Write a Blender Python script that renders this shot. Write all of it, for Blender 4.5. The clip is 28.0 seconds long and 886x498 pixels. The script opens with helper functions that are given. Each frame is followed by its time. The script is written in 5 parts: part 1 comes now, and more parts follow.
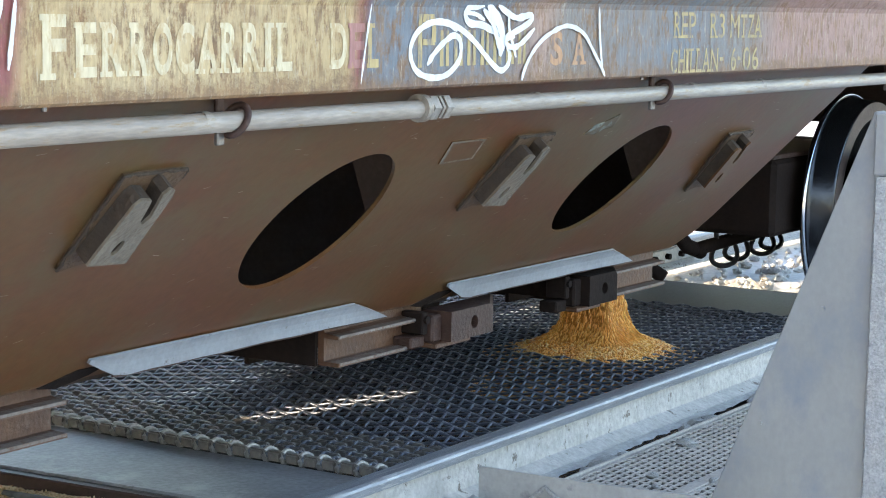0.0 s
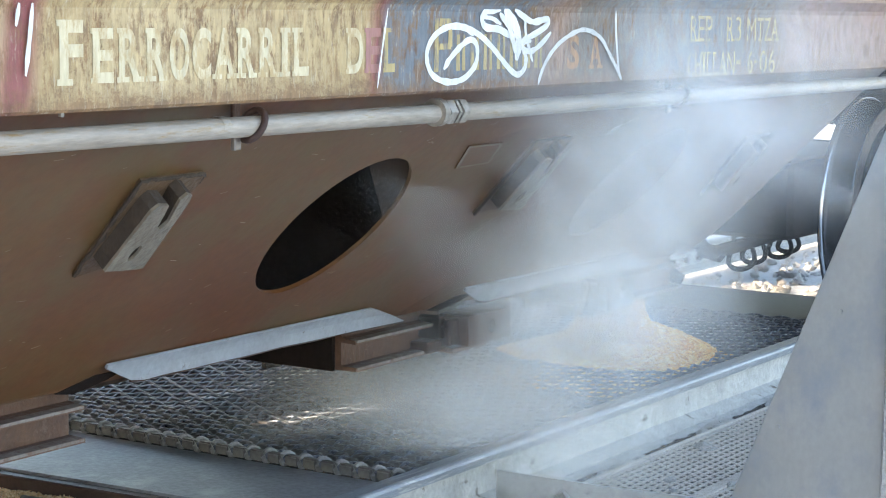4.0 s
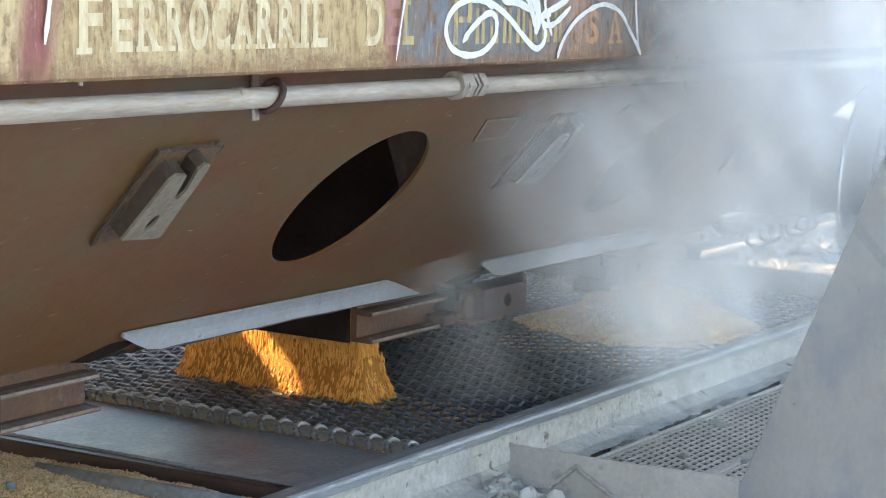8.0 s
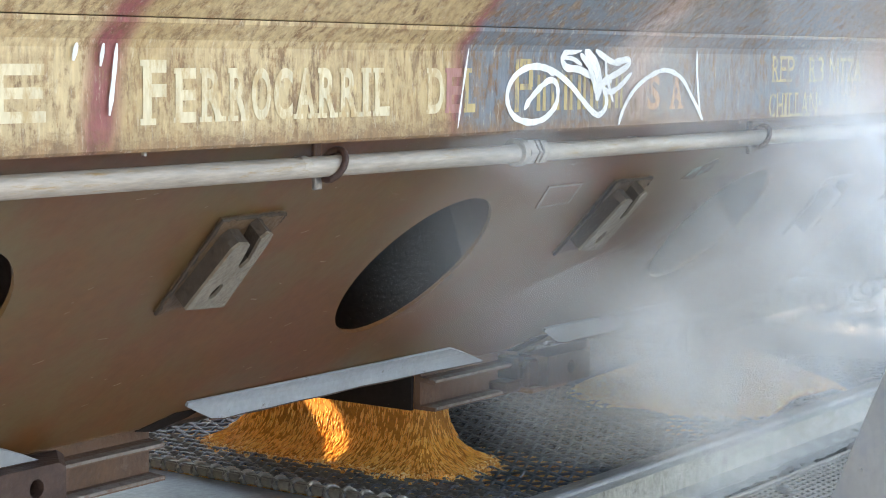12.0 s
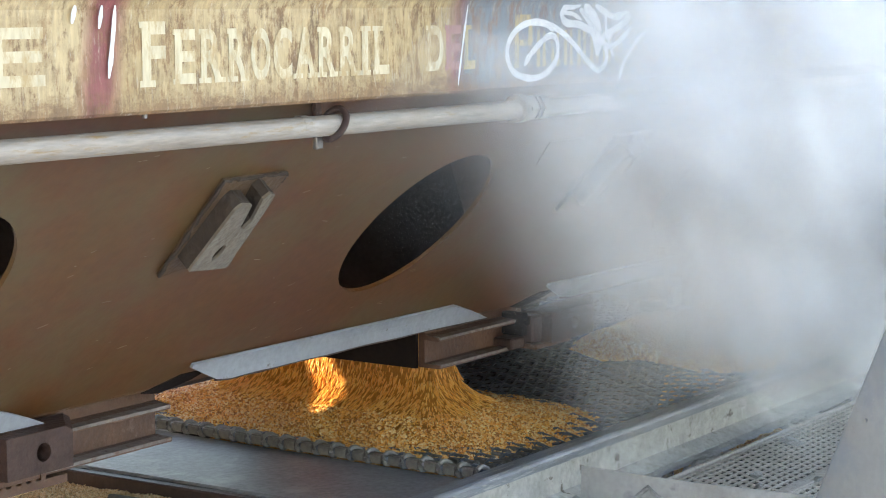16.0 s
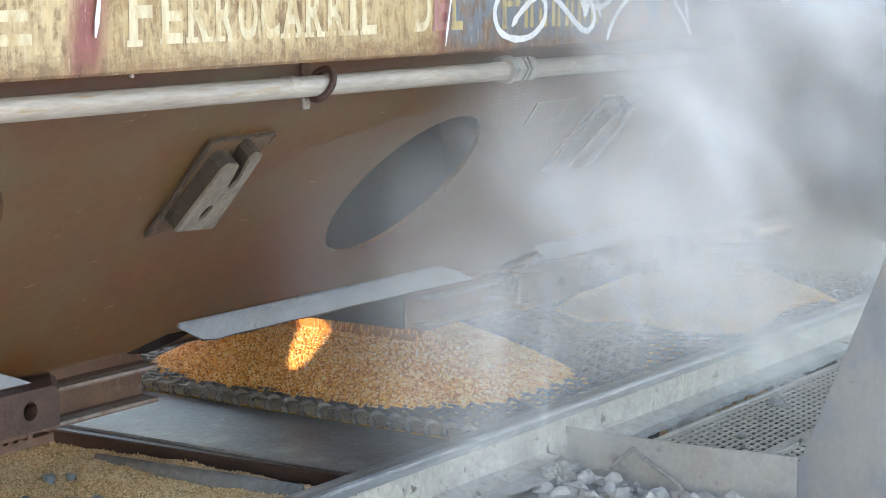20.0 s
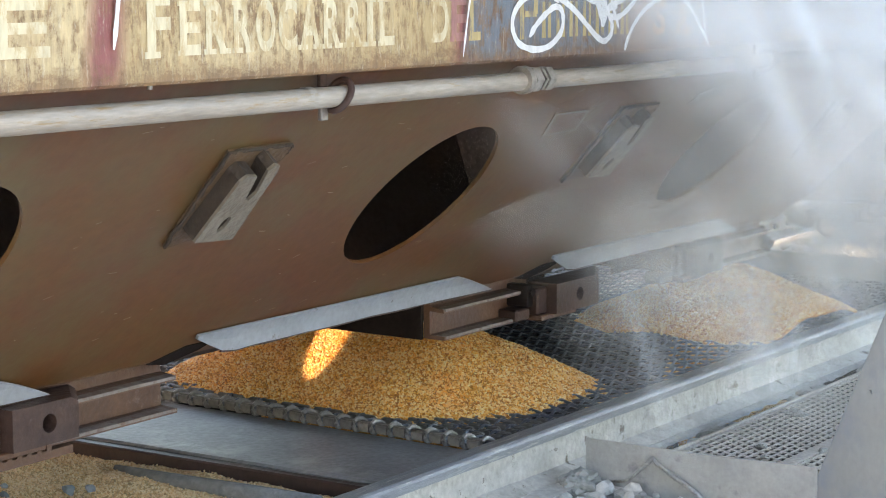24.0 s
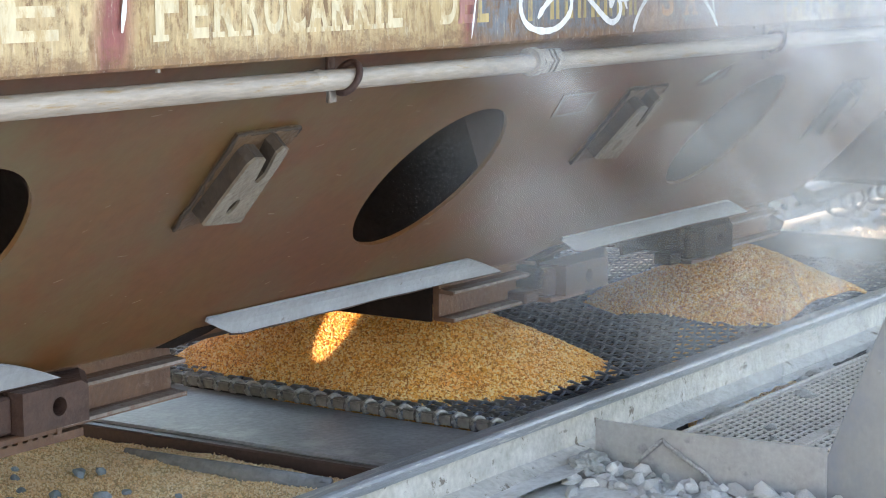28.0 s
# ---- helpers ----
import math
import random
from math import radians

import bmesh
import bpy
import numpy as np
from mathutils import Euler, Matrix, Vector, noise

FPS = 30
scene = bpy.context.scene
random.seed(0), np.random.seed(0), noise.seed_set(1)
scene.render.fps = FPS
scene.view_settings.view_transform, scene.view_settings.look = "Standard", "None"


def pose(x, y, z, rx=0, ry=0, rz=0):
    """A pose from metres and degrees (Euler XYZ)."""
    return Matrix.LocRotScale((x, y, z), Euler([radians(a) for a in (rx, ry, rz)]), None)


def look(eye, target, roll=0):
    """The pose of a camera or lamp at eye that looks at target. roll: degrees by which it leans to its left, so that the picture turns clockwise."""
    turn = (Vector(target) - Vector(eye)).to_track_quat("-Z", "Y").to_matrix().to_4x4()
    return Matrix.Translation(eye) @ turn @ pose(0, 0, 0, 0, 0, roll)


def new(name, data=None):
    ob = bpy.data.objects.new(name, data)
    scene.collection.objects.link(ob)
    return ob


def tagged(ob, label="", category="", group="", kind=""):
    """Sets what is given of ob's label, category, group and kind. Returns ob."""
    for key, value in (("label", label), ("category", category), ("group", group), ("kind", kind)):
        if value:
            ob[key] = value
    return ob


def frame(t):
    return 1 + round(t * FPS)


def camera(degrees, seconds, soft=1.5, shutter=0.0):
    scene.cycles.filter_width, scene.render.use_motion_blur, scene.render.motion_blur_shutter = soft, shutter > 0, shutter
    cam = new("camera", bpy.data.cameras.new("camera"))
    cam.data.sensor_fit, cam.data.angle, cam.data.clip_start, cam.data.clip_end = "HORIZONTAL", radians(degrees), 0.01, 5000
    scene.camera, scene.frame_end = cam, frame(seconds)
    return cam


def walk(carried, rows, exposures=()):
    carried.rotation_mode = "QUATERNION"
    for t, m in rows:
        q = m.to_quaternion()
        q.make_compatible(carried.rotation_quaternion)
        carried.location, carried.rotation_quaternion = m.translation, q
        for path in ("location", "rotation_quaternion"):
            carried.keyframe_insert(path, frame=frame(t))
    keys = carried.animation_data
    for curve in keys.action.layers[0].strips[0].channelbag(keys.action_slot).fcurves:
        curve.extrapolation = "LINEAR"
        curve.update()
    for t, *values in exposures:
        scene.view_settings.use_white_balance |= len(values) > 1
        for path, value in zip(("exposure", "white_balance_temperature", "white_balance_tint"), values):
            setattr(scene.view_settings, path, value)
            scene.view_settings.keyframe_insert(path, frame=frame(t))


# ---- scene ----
cam = camera(25.25, 28.0, soft=1.0, shutter=0.4)
EYE = (0.0, 0.0, 1.28)  # a tripod-high eye; rail tops lie at z = 0
TURNS = [  # seconds and the turn in degrees
    (0, 82.93, -0.99, -58.29),
    (0.5, 82.91, -0.93, -58.50),
    (1, 83.08, -0.94, -58.57),
    (1.5, 83.06, -0.94, -58.67),
    (2, 83.00, -0.87, -58.72),
    (2.5, 82.88, -0.89, -58.70),
    (3, 82.85, -0.82, -58.39),
    (3.5, 83.07, -0.80, -57.74),
    (5.5, 82.87, -0.98, -58.57),
    (6, 82.82, -1.23, -58.69),
    (6.5, 82.70, -1.15, -58.29),
    (7, 82.92, -1.24, -58.01),
    (7.5, 82.94, -1.28, -57.77),
    (8, 82.26, -1.44, -57.25),
    (8.5, 82.11, -1.09, -56.93),
    (9, 82.39, -1.11, -56.72),
    (9.5, 82.64, -1.44, -56.68),
    (10, 82.77, -0.93, -56.74),
    (10.5, 82.88, -1.19, -56.20),
    (11, 83.63, -0.63, -56.19),
    (11.5, 83.92, -0.97, -55.82),
    (12, 84.17, -0.80, -55.50),
    (12.5, 83.97, -0.38, -55.40),
    (14.5, 82.81, 0.07, -55.55),
    (15, 82.38, -0.01, -55.69),
    (15.5, 82.70, -0.15, -55.49),
    (16, 82.94, 0.11, -55.53),
    (16.5, 82.96, 0.15, -55.53),
    (17, 83.12, -0.09, -55.37),
    (17.5, 83.17, -0.10, -55.26),
    (18, 82.73, -0.00, -55.13),
    (18.5, 82.22, -0.10, -55.11),
    (19, 81.94, -0.30, -55.73),
    (19.5, 81.74, -0.26, -55.80),
    (20, 81.81, -0.12, -55.88),
    (20.5, 82.03, -0.22, -55.88),
    (21, 82.20, -0.20, -55.91),
    (21.5, 82.25, -0.31, -55.93),
    (22, 82.25, -0.09, -55.71),
    (22.5, 82.21, 0.11, -55.58),
    (24.5, 82.15, 0.03, -55.28),
    (25, 82.39, -0.02, -55.19),
    (25.5, 82.41, 0.08, -55.18),
    (26, 82.42, 0.18, -55.10),
    (26.5, 82.37, 0.17, -55.06),
    (27, 82.03, 0.18, -55.04),
    (27.5, 81.77, 0.01, -55.06),
    (28, 81.60, 0.34, -55.15),
]
walk(cam, [(t, pose(*EYE, rx, ry, rz)) for t, rx, ry, rz in TURNS], exposures=((0.0, 2.68, 6550, 12), (3.0, 2.65, 6550, 12), (7.0, 2.65, 6800, 13), (10.0, 2.62, 7050, 14), (12.0, 2.62, 7200, 15), (17.0, 2.76, 7100, 15), (22.0, 2.78, 7250, 16), (28.0, 2.76, 7100, 16)))

# ---- world and light ----
world = bpy.data.worlds.new("sky")
scene.world = world
world.use_nodes = True
_wn = world.node_tree.nodes
_sky = _wn.new("ShaderNodeTexSky")
_sky.sky_type, _sky.sun_disc = "NISHITA", False
SUN_TO = Vector((-1.10, 1.02, 0.625)).normalized()
_sky.sun_elevation = math.asin(SUN_TO.z)
_sky.sun_rotation = math.atan2(SUN_TO.x, SUN_TO.y)
_sky.air_density, _sky.dust_density = 1.2, 2.0
world.node_tree.links.new(_sky.outputs[0], _wn["Background"].inputs[0])
_wn["Background"].inputs[1].default_value = 0.15
_sun = bpy.data.lights.new("sun", "SUN")
_sun.energy, _sun.angle, _sun.color = 1.9, radians(0.7), (1.0, 0.80, 0.56)
sun = new("sun", _sun)
sun.matrix_world = look((0, 14, 8), Vector((0, 14, 8)) - SUN_TO)

scene.cycles.transparent_max_bounces = 128


# ---- materials ----
def mat(name, color, rough=0.7, metal=0.0, dark=None, scale=8.0, amount=0.5, bump=0.15, bscale=60.0, stretch=(1, 1, 1), color3=None, c3=(0.6, 0.72), per_object=0.0, grain=0.35, spec=0.5):
    """A worn surface: a broad mottling and a fine grain over the base colour, with relief."""
    m = bpy.data.materials.new(name)
    m.use_nodes = True
    nt = m.node_tree
    n, ln = nt.nodes, nt.links.new
    b = n["Principled BSDF"]
    tc = n.new("ShaderNodeTexCoord")
    mp = n.new("ShaderNodeMapping")
    mp.inputs["Scale"].default_value = stretch
    ln(tc.outputs["Object"], mp.inputs["Vector"])
    n1 = n.new("ShaderNodeTexNoise")
    n1.inputs["Scale"].default_value, n1.inputs["Detail"].default_value, n1.inputs["Roughness"].default_value = scale, 8, 0.65
    n2 = n.new("ShaderNodeTexNoise")
    n2.inputs["Scale"].default_value, n2.inputs["Detail"].default_value = bscale, 6
    ln(mp.outputs[0], n1.inputs["Vector"]), ln(mp.outputs[0], n2.inputs["Vector"])
    dark = dark or tuple(c * 0.55 for c in color)
    r = n.new("ShaderNodeValToRGB")
    r.color_ramp.elements[0].position, r.color_ramp.elements[1].position = 0.5 - amount * 0.3, 0.5 + amount * 0.3
    r.color_ramp.elements[0].color, r.color_ramp.elements[1].color = (*dark, 1), (*color, 1)
    ln(n1.outputs[0], r.inputs[0])
    out = r.outputs[0]
    g = n.new("ShaderNodeMix")
    g.data_type, g.blend_type = "RGBA", "OVERLAY"
    g.inputs[0].default_value = grain
    ln(out, g.inputs[6]), ln(n2.outputs[0], g.inputs[7])
    out = g.outputs[2]
    if color3:
        n3 = n.new("ShaderNodeTexNoise")
        n3.inputs["Scale"].default_value, n3.inputs["Detail"].default_value, n3.inputs["Roughness"].default_value = scale * 2.3, 10, 0.7
        ln(mp.outputs[0], n3.inputs["Vector"])
        r3 = n.new("ShaderNodeValToRGB")
        r3.color_ramp.elements[0].position, r3.color_ramp.elements[1].position = c3
        ln(n3.outputs[0], r3.inputs[0])
        g3 = n.new("ShaderNodeMix")
        g3.data_type = "RGBA"
        g3.inputs[7].default_value = (*color3, 1)
        ln(r3.outputs[0], g3.inputs[0]), ln(out, g3.inputs[6])
        out = g3.outputs[2]
    if per_object:
        oi = n.new("ShaderNodeObjectInfo")
        hv = n.new("ShaderNodeHueSaturation")
        mr = n.new("ShaderNodeMapRange")
        mr.inputs[3].default_value, mr.inputs[4].default_value = 1 - per_object, 1 + per_object
        ln(oi.outputs["Random"], mr.inputs[0]), ln(mr.outputs[0], hv.inputs["Value"]), ln(out, hv.inputs["Color"])
        out = hv.outputs[0]
    ln(out, b.inputs["Base Color"])
    rr = n.new("ShaderNodeMapRange")
    rr.inputs[3].default_value, rr.inputs[4].default_value = max(0.05, rough - 0.12), min(1, rough + 0.12)
    ln(n1.outputs[0], rr.inputs[0]), ln(rr.outputs[0], b.inputs["Roughness"])
    b.inputs["Metallic"].default_value = metal
    b.inputs["Specular IOR Level"].default_value = spec
    bp = n.new("ShaderNodeBump")
    bp.inputs["Strength"].default_value, bp.inputs["Distance"].default_value = bump, 0.01
    ln(n2.outputs[0], bp.inputs["Height"]), ln(bp.outputs[0], b.inputs["Normal"])
    return m


BROWN = mat("rusty brown steel", (0.116, 0.056, 0.017), 0.40, 0.0, (0.112, 0.030, 0.008), 1.3, 0.66, 0.06, 38, color3=(0.106, 0.075, 0.031), c3=(0.45, 0.68), grain=0.30)
DARKSTEEL = mat("dark oily steel", (0.024, 0.016, 0.013), 0.85, 0.0, (0.012, 0.008, 0.007), 6, 0.8, 0.2, 60, spec=0.12)
RUSTBEAM = mat("rusted beam", (0.135, 0.064, 0.032), 0.55, 0.0, (0.065, 0.028, 0.016), 9, 0.8, 0.35, 70, color3=(0.22, 0.16, 0.12), c3=(0.60, 0.8))
LOCK = mat("dark rusted lock iron", (0.082, 0.046, 0.036), 0.55, 0.0, (0.036, 0.020, 0.016), 14, 0.9, 0.4, 70, color3=(0.15, 0.10, 0.08), c3=(0.62, 0.8), spec=0.25)
PALE = mat("dusty pale steel", (0.30, 0.31, 0.325), 0.5, 0.0, (0.21, 0.212, 0.222), 5, 0.8, 0.10, 60, color3=(0.10, 0.072, 0.058), c3=(0.625, 0.665), grain=0.2)
LIP = mat("pale mottled lip", (0.24, 0.215, 0.195), 0.6, 0.1, (0.12, 0.08, 0.06), 20, 0.9, 0.3, 70, color3=(0.12, 0.07, 0.05), c3=(0.5, 0.62))
PIPE = mat("scuffed pale pipe", (0.36, 0.32, 0.272), 0.45, 0.0, (0.21, 0.175, 0.14), 8, 0.8, 0.2, 50, (0.45, 3.0, 3.0), color3=(0.25, 0.165, 0.075), c3=(0.56, 0.66))
UNION = mat("pale worn fitting", (0.35, 0.31, 0.265), 0.45, 0.2, (0.17, 0.14, 0.11), 30, 0.9, 0.3, 80)
IRON = mat("galvanised iron", (0.26, 0.235, 0.21), 0.45, 0.5, (0.11, 0.095, 0.085), 18, 0.9, 0.25, 90)
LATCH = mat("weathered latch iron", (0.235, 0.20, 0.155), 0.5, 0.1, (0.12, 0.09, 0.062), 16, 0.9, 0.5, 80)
PAD = mat("rusty pad iron", (0.125, 0.074, 0.036), 0.6, 0.0, (0.075, 0.04, 0.02), 22, 0.9, 0.6, 70)
# Bluish tint stands in for the sky reflected in the wires
MESHIRON = mat("worn sky tinted wire", (0.175, 0.20, 0.25), 0.30, 0.40, (0.07, 0.078, 0.098), 25, 0.9, 0.15, 120)
HOOKIRON = mat("rubbed hook iron", (0.34, 0.335, 0.33), 0.45, 0.3, (0.17, 0.165, 0.16), 18, 0.9, 0.3, 90)
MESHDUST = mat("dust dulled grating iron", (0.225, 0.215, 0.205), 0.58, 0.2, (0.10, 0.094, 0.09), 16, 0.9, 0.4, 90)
RAIL = mat("dusty rail", (0.53, 0.51, 0.48), 0.88, 0.0, (0.36, 0.345, 0.32), 8, 0.8, 0.9, 50, color3=(0.17, 0.145, 0.125), c3=(0.60, 0.65))
RAILTOP = mat("dusty worn rail head", (0.34, 0.36, 0.39), 0.4, 0.3, (0.14, 0.15, 0.17), 6, 0.9, 0.2, 80, (0.5, 5, 5), color3=(0.42, 0.42, 0.42), c3=(0.56, 0.62))
PLATE = mat("worn floor plate", (0.33, 0.325, 0.325), 0.46, 0.1, (0.13, 0.125, 0.125), 4.0, 0.9, 0.14, 60, color3=(0.36, 0.35, 0.335), c3=(0.54, 0.70), grain=0.45)
SHEETM = mat("grey painted sheet steel", (0.305, 0.302, 0.295), 0.48, 0.0, (0.20, 0.205, 0.215), 3.0, 0.9, 0.06, 60, (1.0, 1.0, 0.7), color3=(0.20, 0.215, 0.25), c3=(0.47, 0.68), grain=0.12)
ROUGHWHITE = mat("rough dusty post", (0.46, 0.46, 0.455), 0.8, 0.0, (0.28, 0.28, 0.285), 40, 0.8, 0.8, 160)
DUSTGROUND = mat("dust covered ground", (0.70, 0.69, 0.67), 0.95, 0.0, (0.42, 0.41, 0.40), 5, 0.9, 0.5, 60)
GRAVEL = mat("pale ballast gravel", (0.70, 0.69, 0.67), 0.9, 0.0, (0.46, 0.46, 0.45), 14, 0.9, 1.0, 40)
STONE = mat("dust coated stone", (0.76, 0.755, 0.745), 0.9, 0.0, (0.48, 0.475, 0.47), 14, 0.9, 0.6, 70, per_object=0.3)
BLUESTONE = mat("blue grey stone", (0.30, 0.35, 0.40), 0.85, 0.0, (0.2, 0.23, 0.26), 12, 0.8, 0.4, 80, per_object=0.3)
BLACK = mat("black wheel steel", (0.075, 0.08, 0.092), 0.22, 0.85, (0.03, 0.031, 0.035), 9, 0.7, 0.05, 60)
POLISHED = mat("polished rolling steel", (0.55, 0.58, 0.63), 0.16, 1.0, (0.40, 0.43, 0.48), 12, 0.5, 0.02, 60)
PINKRUST = mat("rusty wheel face", (0.13, 0.10, 0.09), 0.7, 0.2, (0.08, 0.06, 0.05), 8, 0.8, 0.2, 60)
RUBBER = mat("black rubber hose", (0.03, 0.03, 0.03), 0.6)
ENDPLATE = mat("grey worn end plate", (0.115, 0.118, 0.115), 0.6, 0.0, (0.075, 0.076, 0.075), 4, 0.9, 0.15, 60)
# Dark colour holds the shade of the pit and the walkway's hollow
PITDARK = mat("shade dark pit concrete", (0.07, 0.068, 0.066), 0.9)
DUSTYSHEET = mat("dust powdered sheet steel", (0.42, 0.42, 0.415), 0.7, 0.0, (0.29, 0.292, 0.295), 5, 0.9, 0.1, 70, color3=(0.22, 0.225, 0.24), c3=(0.58, 0.70), grain=0.2)
CONCRETE = mat("pale concrete", (0.44, 0.435, 0.415), 0.9, 0.0, (0.28, 0.275, 0.265), 9, 0.8, 0.4, 70)


def corn_material(name, a, b, c):
    m = bpy.data.materials.new(name)
    m.use_nodes = True
    n, ln = m.node_tree.nodes, m.node_tree.links.new
    p = n["Principled BSDF"]
    g = n.new("ShaderNodeNewGeometry")
    r = n.new("ShaderNodeValToRGB")
    e = r.color_ramp.elements
    e[0].color, e[1].color = (*a, 1), (*c, 1)
    e.new(0.45).color = (*b, 1)
    ln(g.outputs["Random Per Island"], r.inputs[0])
    tc = n.new("ShaderNodeTexCoord")
    n1 = n.new("ShaderNodeTexNoise")
    n1.inputs["Scale"].default_value = 9
    ln(tc.outputs["Object"], n1.inputs["Vector"])
    mx = n.new("ShaderNodeMix")
    mx.data_type, mx.blend_type = "RGBA", "OVERLAY"
    mx.inputs[0].default_value = 0.3
    ln(r.outputs[0], mx.inputs[6]), ln(n1.outputs[0], mx.inputs[7])
    ln(mx.outputs[2], p.inputs["Base Color"])
    p.inputs["Roughness"].default_value = 0.28
    p.inputs["Subsurface Weight"].default_value = 0.0
    return m


CORN = corn_material("yellow corn kernels", (0.48, 0.150, 0.020), (0.95, 0.465, 0.080), (1.0, 0.80, 0.44))
CORNRUN = corn_material("corn blurred by its fall", (0.72, 0.30, 0.050), (0.88, 0.42, 0.080), (0.95, 0.58, 0.17))
OLDCORN = corn_material("dusty spilled kernels", (0.58, 0.35, 0.15), (0.86, 0.58, 0.29), (0.98, 0.80, 0.52))
CORNBED = mat("packed corn", (0.58, 0.25, 0.042), 0.8, 0, (0.34, 0.13, 0.018), 60, 0.9, 0.8, 130)
CAKED = mat("dust caked iron", (0.25, 0.25, 0.25), 0.8, 0.0, (0.15, 0.15, 0.15), 22, 0.9, 0.8, 60)
WALKMESH = mat("dusty brown walkway steel", (0.52, 0.475, 0.42), 0.85, 0.0, (0.36, 0.32, 0.28), 5, 0.9, 0.4, 80)
ANGLE = mat("dark red brown angle iron", (0.085, 0.05, 0.042), 0.45, 0.1, (0.045, 0.026, 0.022), 7, 0.9, 0.25, 60)
CLOTH = mat("dust caked cloth", (0.40, 0.41, 0.40), 0.95, 0.0, (0.24, 0.25, 0.25), 16, 0.9, 0.5, 50)
# Keeper sides' shade is in this dark colour; the weld bead shares it
CORE = mat("rough iron for weld and shaded sides", (0.058, 0.039, 0.026), 0.75, 0.0, (0.035, 0.024, 0.017), 26, 0.9, 0.7, 60)
OLDBED = mat("packed dusty corn", (0.66, 0.47, 0.25), 0.85, 0, (0.48, 0.33, 0.17), 70, 0.9, 0.8, 130)


# ---- mesh helpers ----
def part(name, bm, material, parent=None, label="", smooth=False, m=None):
    """Links a bmesh (or a ready mesh) as one object, under its parent if there is one; places are those of the world."""
    if isinstance(bm, bpy.types.Mesh):
        me = bm
    else:
        me = bpy.data.meshes.new(name)
        bmesh.ops.recalc_face_normals(bm, faces=bm.faces)
        bm.to_mesh(me)
        bm.free()
        me.materials.append(material)
        if smooth:
            for f in me.polygons:
                f.use_smooth = True
    ob = new(name, me)
    if m is not None:
        ob.matrix_basis = m
    if parent is not None:
        ob.parent = parent
        base = Matrix.Identity(4)
        p = parent
        while p is not None:
            base = p.matrix_parent_inverse @ p.matrix_basis @ base if p.parent else p.matrix_basis @ base
            p = p.parent
        ob.matrix_parent_inverse = base.inverted()
    if label:
        ob["label"] = label
    return ob


def thing(name, at, label, category, group="", kind=""):
    ob = new(name)
    ob.location = at
    ob.empty_display_size = 0.05
    return tagged(ob, label, category, group, kind)


def box(x0, x1, y0, y1, z0, z1, bevel=0.0, bm=None, seg=1):
    b = bmesh.new()
    bmesh.ops.create_cube(b, size=1)
    for v in b.verts:
        v.co = Vector((x0 + (v.co.x + 0.5) * (x1 - x0), y0 + (v.co.y + 0.5) * (y1 - y0), z0 + (v.co.z + 0.5) * (z1 - z0)))
    if bevel:
        bmesh.ops.bevel(b, geom=b.edges[:], offset=bevel, segments=seg, affect="EDGES")
    if bm is None:
        return b
    me = bpy.data.meshes.new("tmp")
    b.to_mesh(me)
    b.free()
    bm.from_mesh(me)
    bpy.data.meshes.remove(me)
    return bm


def prism(profile, x0, x1, axis="x", bevel=0.0):
    """A closed outline drawn out along an axis: (y, z) along x, (x, z) along y, or (x, y) along z."""
    b = bmesh.new()
    def put(p, q, d):
        return {"x": (d, p, q), "y": (p, d, q), "z": (p, q, d)}[axis]
    a = [b.verts.new(put(p, q, x0)) for p, q in profile]
    c = [b.verts.new(put(p, q, x1)) for p, q in profile]
    b.faces.new(a)
    b.faces.new(c[::-1])
    k = len(a)
    for i in range(k):
        b.faces.new((a[i], c[i], c[(i + 1) % k], a[(i + 1) % k]))
    if bevel:
        bmesh.ops.bevel(b, geom=b.edges[:], offset=bevel, segments=1, affect="EDGES")
    return b


def tube(points, radius, sides=8, bm=None, caps=True):
    b = bm or bmesh.new()
    pts = [Vector(p) for p in points]
    rings = []
    for i, p in enumerate(pts):
        d = (pts[min(i + 1, len(pts) - 1)] - pts[max(i - 1, 0)]).normalized()
        up = Vector((0, 0, 1)) if abs(d.z) < 0.9 else Vector((1, 0, 0))
        s = d.cross(up).normalized()
        u = s.cross(d)
        r = radius[i] if isinstance(radius, (list, tuple)) else radius
        rings.append([b.verts.new(p + r * (math.cos(a) * s + math.sin(a) * u)) for a in (2 * math.pi * k / sides for k in range(sides))])
    for r0, r1 in zip(rings, rings[1:]):
        for k in range(sides):
            b.faces.new((r0[k], r0[(k + 1) % sides], r1[(k + 1) % sides], r1[k]))
    if caps:
        b.faces.new(rings[0][::-1])
        b.faces.new(rings[-1])
    return b


def lathe(profile, centre, sides=64):
    """(offset along y, radius) turned about an axis along y."""
    b = bmesh.new()
    rings = [[b.verts.new((centre[0] + r * math.cos(a), centre[1] + o, centre[2] + r * math.sin(a))) for a in (2 * math.pi * k / sides for k in range(sides))] for o, r in profile]
    for r0, r1 in zip(rings, rings[1:] + rings[:1]):
        for k in range(sides):
            b.faces.new((r0[k], r0[(k + 1) % sides], r1[(k + 1) % sides], r1[k]))
    return b


# ---- ground, pit and track ----
TRACK = 3.78  # the track's middle line
RAIL_NEAR, RAIL_FAR = 2.905, 4.655
GX0, GX1 = 4.47, 7.90  # the pit's ends
GY0, GY1 = 2.96, 4.60

ground = bmesh.new()
